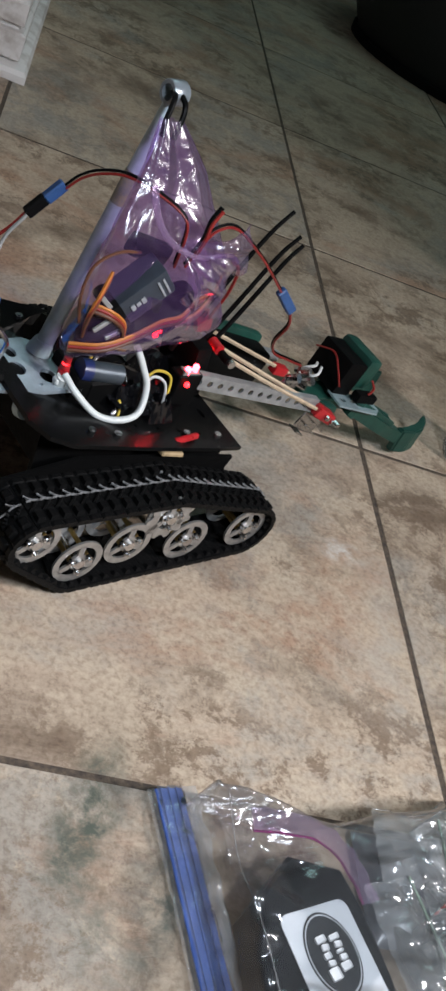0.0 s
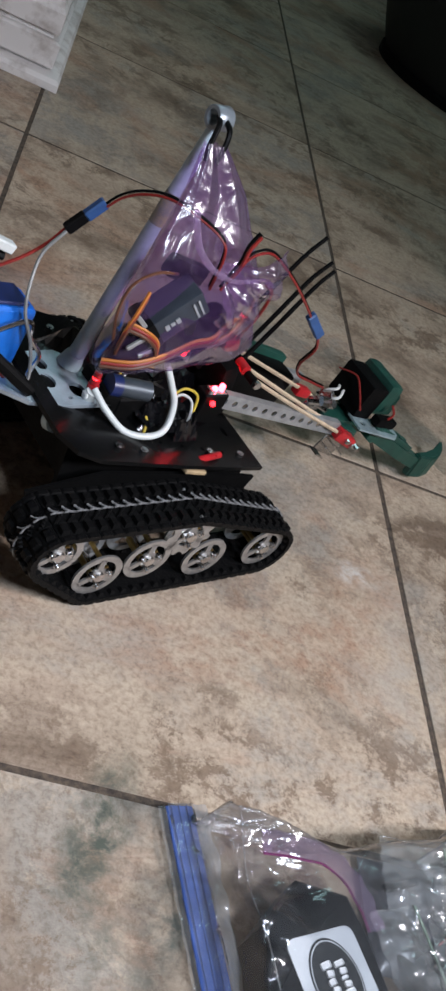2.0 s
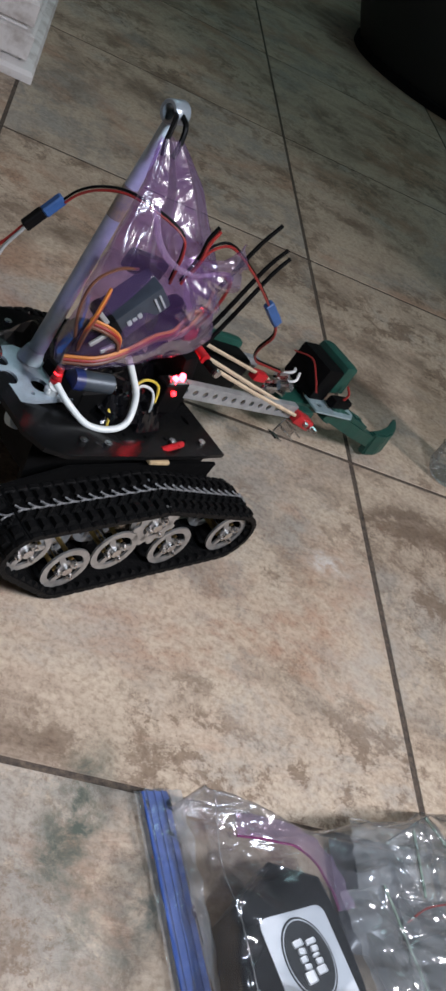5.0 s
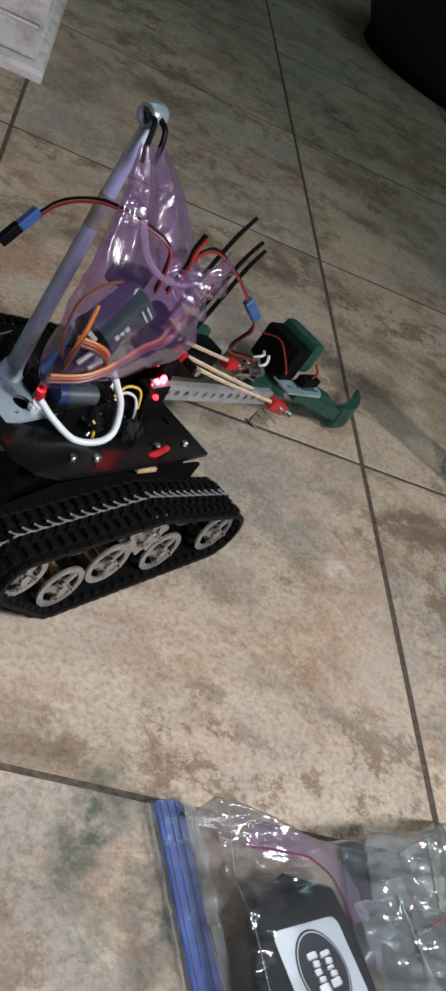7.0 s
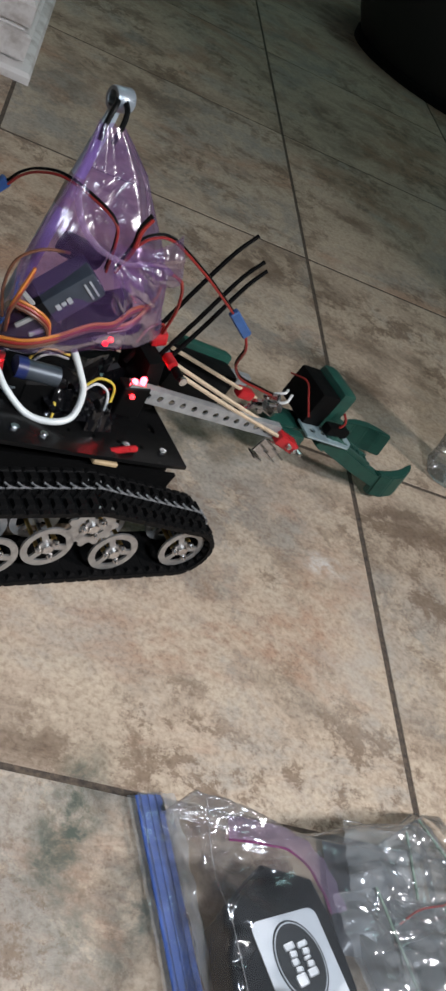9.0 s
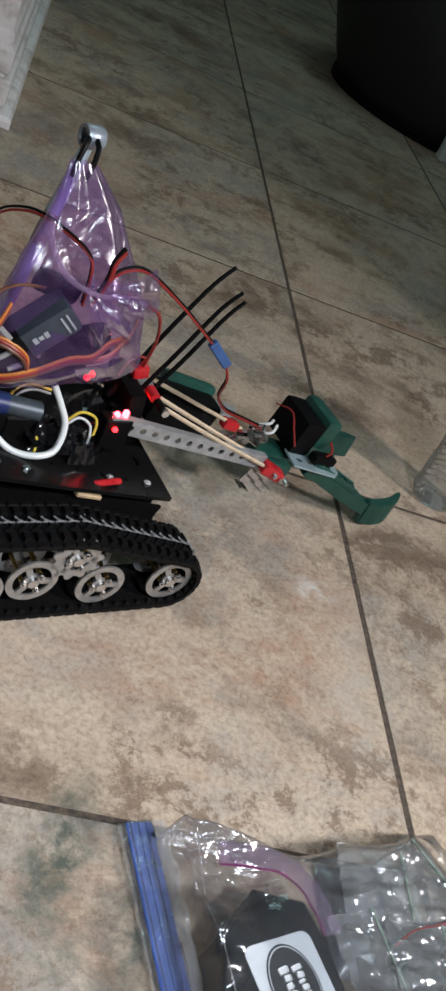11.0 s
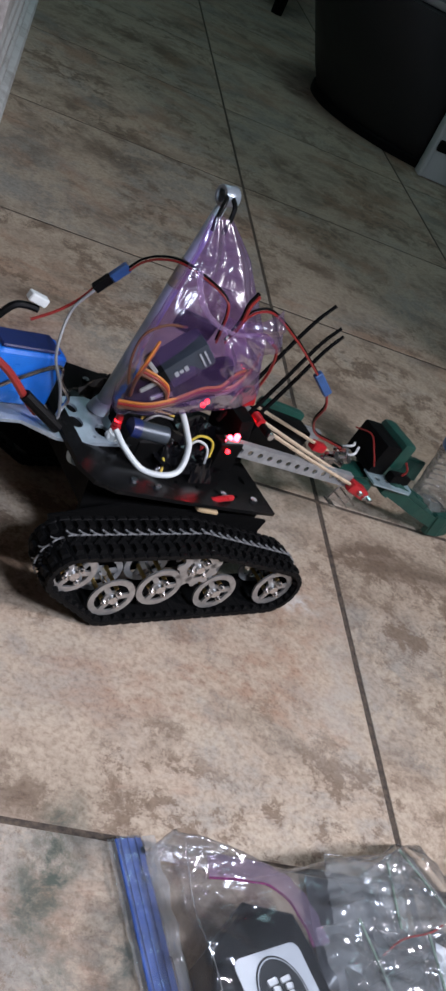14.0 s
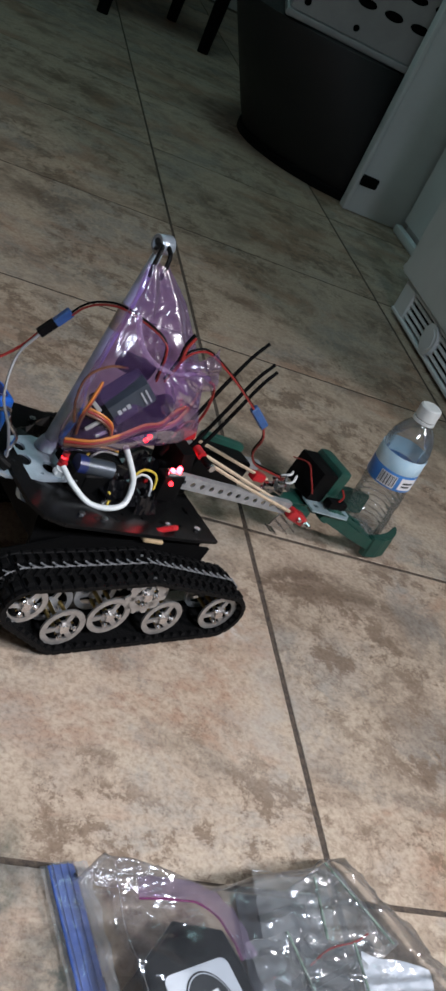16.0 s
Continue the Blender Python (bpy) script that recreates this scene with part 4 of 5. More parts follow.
def ring_disc(bm, r0, r1, th, y, n=40, teeth=0, depth=0.0):
    """A flat ring, face towards y, round the origin."""
    rows = []
    for k in range(n):
        a = 2 * math.pi * k / n
        ro = r1 + (depth if teeth and (k * teeth * 2 // n) % 2 else 0)
        rows.append([bm.verts.new((r * math.cos(a), y + s * th / 2, r * math.sin(a))) for r, s in ((r0, -1), (ro, -1), (ro, 1), (r0, 1))])
    for a, b in zip(rows, rows[1:] + rows[:1]):
        for i in range(4):
            bm.faces.new((a[i], a[(i + 1) % 4], b[(i + 1) % 4], b[i]))


def road_wheel(name, x, z, side, r=0.0205, teeth=0):
    w = new(name)
    w.empty_display_size = 0.01
    w.parent = robot
    w.location = (x, side * 0.1145, z)
    hub_turn = Matrix.Rotation(radians(90), 4, "X")
    for y, mat, nm in ((0.0, ALU, "outer_disc"), (-side * 0.028, ALU_DULL, "inner_disc")):
        bm = bmesh.new()
        if teeth:
            ring_disc(bm, r * 0.55, r * 0.88, 0.0018, y, teeth * 4, teeth, r * 0.18)
        else:
            ring_disc(bm, r * 0.74, r, 0.0018, y, 40)
        ring_disc(bm, 0.0018, r * 0.36, 0.0018, y, 24)
        for k in range(3):
            a = 2 * math.pi * k / 3 + 0.5
            box(bm, r * 0.44, 0.0018, r * 0.24, Matrix.Translation((0, y, 0)) @ Matrix.Rotation(a, 4, "Y") @ Matrix.Translation((r * 0.58, 0, 0)))
        part(nm, bm, mat, w, "brushed metal wheel disc", smooth=False)
    for k in range(3):
        a = 2 * math.pi * k / 3 + 1.5
        p = Vector((math.cos(a) * r * 0.40, 0, -math.sin(a) * r * 0.40))
        part("spacer", cyl(bmesh.new(), 0.0019, 0.026, Matrix.Translation(p + Vector((0, -side * 0.014, 0))) @ hub_turn, 8), BRASS, w, "brass spacer")
        bm = cyl(bmesh.new(), 0.0026, 0.0028, Matrix.Translation(p + Vector((0, side * 0.0025, 0))) @ hub_turn, 6)
        cyl(bm, 0.0015, 0.006, Matrix.Translation(p + Vector((0, side * 0.003, 0))) @ hub_turn, 8)
        part("nut", bm, STEEL, w, "steel nut")
    bm = cyl(bmesh.new(), 0.0042, 0.004, Matrix.Translation((0, side * 0.002, 0)) @ hub_turn, 16)
    cyl(bm, 0.0016, 0.042, Matrix.Translation((0, -side * 0.018, 0)) @ hub_turn, 10)
    part("axle", bm, STEEL, w, "steel axle")
    return w


WHEELS = []


def tracks():
    total = len(BELT)
    count = round(total * 0.0005 / 0.0103)
    for side in (-1, 1):
        tr = new("track")
        tr.empty_display_size = 0.01
        tr.parent = robot
        tr["label"] = "black rubber track of chevron links"
        tr.location = (0, side * 0.0985, 0)
        for k in range(count):
            i = int(k * total / count)
            p = BELT[i]
            t = (BELT[(i + 6) % total] - BELT[(i - 6) % total]).normalized()
            ob = new("link", LINK)
            ob.parent = tr
            x, n = Vector((t.x, 0, t.y)), Vector((t.y, 0, -t.x))
            ob.matrix_basis = Matrix.Translation((p.x, 0, p.y)) @ Matrix((x, n.cross(x), n)).transposed().to_4x4()
        for x, z in ((-0.101, 0.035), (-0.060, 0.0445), (0.0, 0.035), (0.064, 0.035)):
            WHEELS.append((road_wheel("road_wheel", x, z, side), side, 0.0205))
        WHEELS.append((road_wheel("idler_wheel", -0.146, 0.066, side, 0.0195), side, 0.0195))
        WHEELS.append((road_wheel("drive_sprocket", -0.030, 0.066, side, 0.0205, 11), side, 0.0205))


tracks()


def mast_and_plate():
    base, tip = Vector((-0.100, 0.008, 0.131)), Vector((-0.0705, 0.0083, 0.322))
    bm = bmesh.new()
    tube(bm, [base, base.lerp(tip, 0.3), base.lerp(tip, 0.7), base.lerp(tip, 0.9)], 0.0066, 20, 4, 0.70)
    mast = part("mast", bm, MAST, robot, "silver painted tubular mast", angle=60)
    bm = bmesh.new()
    tube(bm, [base.lerp(tip, 0.87), base.lerp(tip, 0.95), tip + Vector((0.0006, 0, 0.0045))], 0.0047, 14, 4, 0.85, 0.9)
    part("mast_neck", bm, MAST, mast)
    bm = bmesh.new()
    lathe(bm, [(0.0051, -0.0066), (0.0074, -0.0066), (0.0080, -0.0057), (0.0080, 0.0057), (0.0074, 0.0066), (0.0051, 0.0066), (0.0048, 0.0), (0.0051, -0.0066)], 32)
    eye = part("mast_eye", bm, RING, mast, "silver ring at the mast head", at=pose(-0.0685, 0.0083, 0.3325, 90, 0, -84))
    part("mast_foot", cyl(bmesh.new(), 0.0100, 0.010, pose(-0.1005, 0.008, 0.1355, 0, 8, 0), 24, 0.0070), MAST, mast)
    st = bmesh.new()
    prism(st, [(math.cos(a * 0.1) * 0.00555, math.sin(a * 0.1) * 0.00555) for a in range(0, 63)], 0.124, 0.148, Matrix.Translation(base) @ (tip - base).to_track_quat("Z", "X").to_matrix().to_4x4())
    part("maker_band", st, STRIPE, mast, "dull yellow band round the mast")
    loop = bmesh.new()
    tube(loop, [(-0.0715, 0.006, 0.334), (-0.0765, -0.003, 0.333), (-0.0810, -0.008, 0.322), (-0.0820, -0.010, 0.312)], 0.0019, 8)
    tube(loop, [(-0.068, 0.002, 0.334), (-0.069, -0.006, 0.331), (-0.071, -0.010, 0.322), (-0.074, -0.012, 0.312)], 0.0019, 8)
    part("cord_loop", loop, W_BLACK, robot, "black cord loop through the ring")
    out = [(-0.088, -0.036), (-0.092, 0.012), (-0.108, 0.024), (-0.135, 0.022), (-0.175, 0.030), (-0.215, 0.030), (-0.215, -0.010), (-0.175, -0.012), (-0.152, -0.031), (-0.128, -0.036)]
    holes = [(-0.108, -0.020, 0.0062, 0.0078), (-0.128, -0.010, 0.0062, 0.0075), (-0.142, -0.018, 0.0058, 0.0075), (-0.152, 0.004, 0.0062, 0.0080), (-0.125, 0.008, 0.0045, 0.006), (-0.118, -0.028, 0.0018, 0.0018), (-0.134, -0.029, 0.0018, 0.0018), (-0.096, -0.028, 0.0018, 0.0018), (-0.195, 0.008, 0.006, 0.008)]
    part("mast_plate", plate_with_holes(bmesh.new(), out, holes, 0.1275, 0.1305), PLATE, robot, "pale perforated metal plate under the mast", smooth=False)
    bm = bmesh.new()
    for x in (-0.092, -0.15):
        cyl(bm, 0.003, 0.012, pose(x, 0.0, 0.122), 10)
    part("standoff", bm, STEEL, robot)
    bm = bmesh.new()
    lathe(bm, [(0.0055, -0.003), (0.0085, -0.003), (0.0085, 0.003), (0.0055, 0.003), (0.0055, -0.003)], 24)
    part("eyelet", bm, MAST, robot, "small grey ring under the plate", at=pose(-0.134, -0.040, 0.121, 70, 0, 10))
    bat = part("battery", box(bmesh.new(), 0.062, 0.030, 0.050, pose(-0.178, 0.018, 0.157, 0, 6, 4), 0.006, 3), BLUE, robot, "blue shrink-wrapped battery pack")
    bm = box(bmesh.new(), 0.050, 0.024, 0.003, pose(-0.177, 0.018, 0.1835, 0, 6, 4), 0.001)
    part("battery_end", bm, NAVY, bat)
    bm = tube(bmesh.new(), [(-0.200, 0.001, 0.150), (-0.165, -0.001, 0.172), (-0.152, -0.001, 0.174), (-0.147, 0.0, 0.160), (-0.140, -0.006, 0.150), (-0.146, -0.010, 0.138), (-0.142, -0.008, 0.131)], 0.0018, 8)
    part("wire_clip", bm, STEEL, robot, "bent steel wire clip")


mast_and_plate()


CLUTTER = ((-0.047, -0.034, 0.036, 0.034, 1), (-0.020, -0.044, 0.024, 0.022, 5))


def leds():
    for x, y, z in ((0.0105, -0.030, 0.1365), (0.0185, -0.029, 0.1378)):
        bm = cyl(bmesh.new(), 0.0026, 0.005, pose(x, y, z - 0.002), 12)
        bmesh.ops.create_uvsphere(bm, u_segments=12, v_segments=8, radius=0.0027, matrix=Matrix.Translation((x, y, z + 0.001)))
        part("led", bm, LED_CORE, robot, "lit red indicator light")
    for x, y, z, mat in ((0.010, -0.036, 0.127, LED), (0.040, -0.012, 0.142, LED), (-0.1035, -0.0275, 0.147, LED), (-0.010, -0.002, 0.150, LED), (-0.004, 0.002, 0.151, LED)):
        bm = bmesh.new()
        bmesh.ops.create_uvsphere(bm, u_segments=10, v_segments=6, radius=0.0024, matrix=Matrix.Translation((x, y, z)))
        part("led", bm, mat, robot, "lit red indicator light")
    part("led_board", box(bmesh.new(), 0.024, 0.014, 0.030, pose(0.014, -0.027, 0.1185), 0.001), MATTE, robot)
    bm = bmesh.new()
    for k in range(3):
        cyl(bm, 0.0042 - 0.0006 * k, 0.004, pose(-0.1025, -0.027, 0.140 + 0.0052 * k), 14)
    part("red_fitting", bm, RED, robot, "red ribbed fitting")
    bm = cyl(bmesh.new(), 0.0048, 0.009, pose(-0.104, -0.030, 0.1345, 15, 0, 0), 16)
    box(bm, 0.012, 0.006, 0.005, pose(-0.104, -0.030, 0.135), 0.001)
    part("tube_fitting", bm, WHITE, robot, "white plastic tube fitting")
    bm = tube(bmesh.new(), [(-0.104, -0.031, 0.141), (-0.098, -0.044, 0.133), (-0.082, -0.054, 0.1205), (-0.063, -0.059, 0.1185), (-0.047, -0.056, 0.1220), (-0.041, -0.047, 0.138), (-0.047, -0.041, 0.153), (-0.056, -0.037, 0.168)], 0.0026, 12, 10)
    part("white_tube", bm, WHITE, robot, "curved white plastic tube", angle=60)
    for pts, mat in (([(-0.075, -0.018, 0.126), (-0.072, -0.014, 0.142), (-0.058, -0.010, 0.146), (-0.040, -0.010, 0.142)], W_YELLOW),
                     ([(-0.0745, -0.020, 0.125), (-0.070, -0.016, 0.139), (-0.057, -0.012, 0.143), (-0.041, -0.012, 0.140)], W_GREY),
                     ([(-0.030, -0.030, 0.130), (-0.020, -0.030, 0.138), (-0.008, -0.034, 0.134), (-0.010, -0.040, 0.118), (-0.014, -0.042, 0.108)], W_YELLOW),
                     ([(-0.030, -0.032, 0.128), (-0.022, -0.032, 0.134), (-0.013, -0.036, 0.130), (-0.013, -0.042, 0.118), (-0.016, -0.044, 0.108)], W_WHITE),
                     ([(-0.060, -0.052, 0.112), (-0.058, -0.046, 0.122), (-0.058, -0.040, 0.124), (-0.056, -0.036, 0.120)], W_YELLOW)):
        part("wire", tube(bmesh.new(), pts, 0.0011, 8), mat, robot, "thin coloured wire")

    # crumpled black film over the wiring on the deck
    for cx, cy, w, h, s in CLUTTER:
        bm = bmesh.new()
        vs = [[bm.verts.new((cx + w * (i / 24 - 0.5) + 0.003 * noise.noise(Vector((i * 0.2, j * 0.2, s + 9))), cy + h * (j / 18 - 0.5), deck_z(cx) + 0.002 + (0.013 + 0.012 * noise.noise(Vector((i * 0.22, j * 0.22, s))) + 0.006 * abs(noise.noise(Vector((i * 0.5, j * 0.4, s + 3))))) * min(1, min(i, 24 - i) / 4, min(j, 18 - j) / 4))) for i in range(25)] for j in range(19)]
        for j in range(18):
            for i in range(24):
                bm.faces.new((vs[j][i], vs[j][i + 1], vs[j + 1][i + 1], vs[j + 1][i]))
        part("black_wrap", bm, TAPE, robot, "crumpled glossy black film", angle=40)


leds()


# ---- the arm: parts in the arm's own space, whose origin is its shoulder ----
arm = new("arm")
arm.empty_display_size = 0.02
arm.parent = robot
arm["label"] = "perforated metal gripper arm with rubber bands"
SHOULDER = Vector((0.020, 0.0, 0.1225))


def channel(y, x0, z0, x1, z1, mat, label):
    """A U-shaped perforated beam between two points of the robot's space."""
    a, b = Vector((x0, y, z0)), Vector((x1, y, z1))
    length = (b - a).length
    bm = plate_with_holes(bmesh.new(), [(0, -0.007), (length, -0.007), (length, 0.007), (0, 0.007)], [(0.008 + i * 0.0127, 0, 0.0030, 0.0030) for i in range(int(length / 0.0127))], -0.0008, 0.0008, Matrix.Rotation(radians(90), 4, "X"), 8)
    box(bm, length, 0.006, 0.0014, pose(length / 2, 0.0030, 0.0064))
    box(bm, length, 0.006, 0.0014, pose(length / 2, 0.0030, -0.0064))
    m = Matrix.Translation(a - SHOULDER) @ Matrix.Rotation(math.atan2(-(z1 - z0), x1 - x0), 4, "Y")
    return part("beam", bm, mat, arm, label, at=m, smooth=False)


channel(-0.032, 0.006, 0.1305, 0.178, 0.0920, ALU_DULL, "dull perforated metal beam")
channel(0.034, 0.006, 0.1305, 0.178, 0.0920, ALU_DULL, "dull perforated metal beam")


def apart(name, bm, mat, label="", at=None, **k):
    return part(name, bm, mat, arm, label, at=Matrix.Translation(-SHOULDER) @ (at or Matrix()), **k)


def arm_parts():
    apart("tower", box(bmesh.new(), 0.014, 0.05, 0.05, pose(0.034, 0.004, 0.125, 0, -10, 0), 0.002, 2), MATTE, "black bracket at the shoulder")
    apart("red_clip", box(bmesh.new(), 0.014, 0.012, 0.012, pose(0.038, 0.006, 0.156, 0, -15, 0), 0.002, 2), RED, "red plastic clip")
    apart("red_spacer", cyl(bmesh.new(), 0.0045, 0.012, pose(0.047, -0.012, 0.146, 90, 0, 0), 14), RED)
    bm = cyl(bmesh.new(), 0.0036, 0.020, pose(0.050, -0.020, 0.143, 90, 0, 0), 14)
    apart("peg", bm, MATTE)
    apart("peg_screw", cyl(bmesh.new(), 0.0036, 0.003, pose(0.0515, -0.0315, 0.1425, 90, 0, 0), 12), STEEL)
    for y0, y1, z in ((-0.024, -0.036, 0.0), (-0.016, -0.030, 0.003), (0.010, 0.012, 0.004)):
        bm = tube(bmesh.new(), [(0.050, y0, 0.1435 + z), (0.11, (y0 + y1) / 2, 0.118 + z), (0.176, y1, 0.0920 + z * 0.5)], 0.0019, 6)
        apart("rubber_band", bm, BAND, "stretched tan rubber band")
    bm = box(bmesh.new(), 0.026, 0.013, 0.011, pose(0.188, -0.036, 0.0860, 0, 24, -8), 0.002, 2)
    apart("red_bracket", bm, RED, "red plastic bracket")
    apart("red_bracket", box(bmesh.new(), 0.018, 0.010, 0.009, pose(0.160, 0.012, 0.099, 0, 14, 0), 0.002, 2), RED, "red plastic bracket")
    for x, y, z in ((0.187, -0.0435, 0.0870), (0.196, -0.0435, 0.0815), (0.202, -0.046, 0.080)):
        apart("bolt", cyl(bmesh.new(), 0.0026, 0.006, pose(x, y, z, 90, 0, 0), 8), STEEL, "steel bolt")
    bm = bmesh.new()
    box(bm, 0.030, 0.0014, 0.016, pose(0.170, -0.040, 0.079, 0, 25, 0))
    box(bm, 0.012, 0.012, 0.0014, pose(0.160, -0.040, 0.071, 0, 25, 0))
    tube(bm, [(0.160, -0.047, 0.083), (0.178, -0.047, 0.070)], 0.0010, 6)
    tube(bm, [(0.168, -0.047, 0.086), (0.186, -0.047, 0.073)], 0.0010, 6)
    apart("hinge", bm, STEEL, "thin steel hinge plate")
    apart("motor", box(bmesh.new(), 0.074, 0.026, 0.036, pose(0.112, 0.030, 0.101, 0, 14, 0), 0.006, 2), MATTE, "black motor with a green cover")
    apart("motor_cover", box(bmesh.new(), 0.062, 0.012, 0.030, pose(0.122, 0.047, 0.107, 0, 14, 0), 0.005, 2), GREEN)
    bm = bmesh.new()
    random.seed(4)
    for k in range(8):
        x, y, z = 0.150 + 0.05 * random.random(), 0.0 + 0.02 * random.random(), 0.083 + 0.014 * random.random()
        cyl(bm, 0.003 + 0.002 * random.random(), 0.012, pose(x, y, z, 90 * random.random(), 90 * random.random(), 0), 8)
    apart("screws", bm, STEEL, "loose steel screws and joints")
    # gripper
    apart("grip_motor", box(bmesh.new(), 0.026, 0.046, 0.038, pose(0.250, 0.022, 0.093, 0, 10, 0), 0.003, 2), MATTE, "black gripper motor")
    cap = apart("motor_cap", box(bmesh.new(), 0.020, 0.048, 0.034, pose(0.2725, 0.022, 0.0985, 0, 10, 0), 0.006, 2), GREEN, "dark green motor cap")
    part("cap_rim", box(bmesh.new(), 0.004, 0.050, 0.036, pose(0.2625, 0.022, 0.0965, 0, 10, 0), 0.001), GREEN, cap, at=Matrix.Translation(-SHOULDER))
    out = [(-0.030, -0.012), (0.026, -0.012), (0.034, -0.004), (0.034, 0.010), (-0.030, 0.012)]
    holes = [(-0.018, 0.0, 0.004, 0.004), (-0.004, 0.0, 0.003, 0.003), (0.008, 0.0, 0.003, 0.003), (0.021, 0.0, 0.004, 0.004), (-0.018, -0.008, 0.0012, 0.0012), (0.002, -0.008, 0.0012, 0.0012)]
    apart("grip_plate", plate_with_holes(bmesh.new(), out, holes, -0.001, 0.001, pose(0.262, -0.010, 0.0715, 0, 10, -6)), MINT, "pale blue perforated plate", smooth=False)
    apart("grip_base", box(bmesh.new(), 0.090, 0.030, 0.010, pose(0.240, 0.014, 0.0645, 0, 12, 0), 0.003, 2), GREEN)
    apart("gear_ridge", box(bmesh.new(), 0.030, 0.012, 0.014, pose(0.214, -0.014, 0.071, 0, 12, 0), 0.003, 2), GREEN)
    apart("black_lug", box(bmesh.new(), 0.030, 0.012, 0.010, pose(0.272, -0.010, 0.0785, 0, 10, 0), 0.003, 2), MATTE)
    for pts, mat, r in (([(0.216, 0.012, 0.100), (0.208, 0.006, 0.096), (0.200, 0.010, 0.092), (0.194, 0.014, 0.094)], W_WHITE, 0.0014),
                        ([(0.214, 0.018, 0.101), (0.206, 0.012, 0.102), (0.198, 0.016, 0.097), (0.190, 0.012, 0.094)], W_WHITE, 0.0014),
                        ([(0.228, 0.04, 0.105), (0.232, 0.02, 0.112), (0.228, 0.002, 0.104), (0.232, -0.006, 0.09)], W_RED, 0.0009),
                        ([(0.272, -0.008, 0.098), (0.276, -0.012, 0.090), (0.272, -0.012, 0.082)], W_RED, 0.0013)):
        apart("wire", tube(bmesh.new(), pts, r, 6), mat, "thin lead at the gripper")


arm_parts()


def jaw(side):
    """A green gripper jaw: ribbed forearm and an upright pad, hooked inwards. Its origin is its pivot."""
    j = new("jaw")
    j.empty_display_size = 0.01
    j.parent = arm
    j["label"] = "dark green plastic gripper jaw"
    s = -side
    bm = bmesh.new()
    prism(bm, [(-0.008, -0.008), (0.050, -0.010), (0.090, -0.006), (0.092, 0.004), (0.050, 0.006), (-0.008, 0.008)] if s > 0 else [(-0.008, -0.008), (0.050, -0.006), (0.092, -0.004), (0.090, 0.006), (0.050, 0.010), (-0.008, 0.008)], -0.007, 0.007, Matrix.Rotation(radians(23), 4, "Y"))
    tilt = Matrix.Rotation(radians(23), 4, "Y")
    for y in (-0.0062, 0.0062):
        box(bm, 0.060, 0.0022, 0.006, tilt @ pose(0.030, y, 0.0095), 0.0006)
    for k in range(6):
        box(bm, 0.0024, 0.0118, 0.005, tilt @ pose(0.004 + 0.0105 * k, 0, 0.0093), 0.0005)
    for k in range(5):
        box(bm, 0.0145, 0.0018, 0.004, tilt @ pose(0.0092 + 0.0105 * k, 0, 0.0090, 0, 0, 42 * (-1) ** k), 0.0004)
    cyl(bm, 0.0085, 0.020, tilt @ pose(0, 0, 0.001), 18)
    part("forearm", bm, GREEN, j, smooth=False)
    bm = bmesh.new()
    path = [(0.080, s * -0.008), (0.096, s * -0.009), (0.112, s * -0.003), (0.124, s * 0.008), (0.132, s * 0.020)]
    inner = [(x - 0.004, y + s * 0.008) for x, y in reversed(path)]
    inner[0] = (path[-1][0] - 0.001, path[-1][1] + s * 0.003)
    o = path + inner
    prism(bm, o if s > 0 else list(reversed(o)), -0.052, -0.022)
    bmesh.ops.bevel(bm, geom=list(bm.edges), offset=0.0016, segments=2, affect="EDGES")
    part("pad", bm, GREEN, j, "upright curved jaw pad", smooth=False)
    j.matrix_basis = Matrix.Translation(Vector((0.268, 0.014 + side * 0.022, 0.0640)) - SHOULDER)
    return j


near_jaw, far_jaw = jaw(-1), jaw(1)


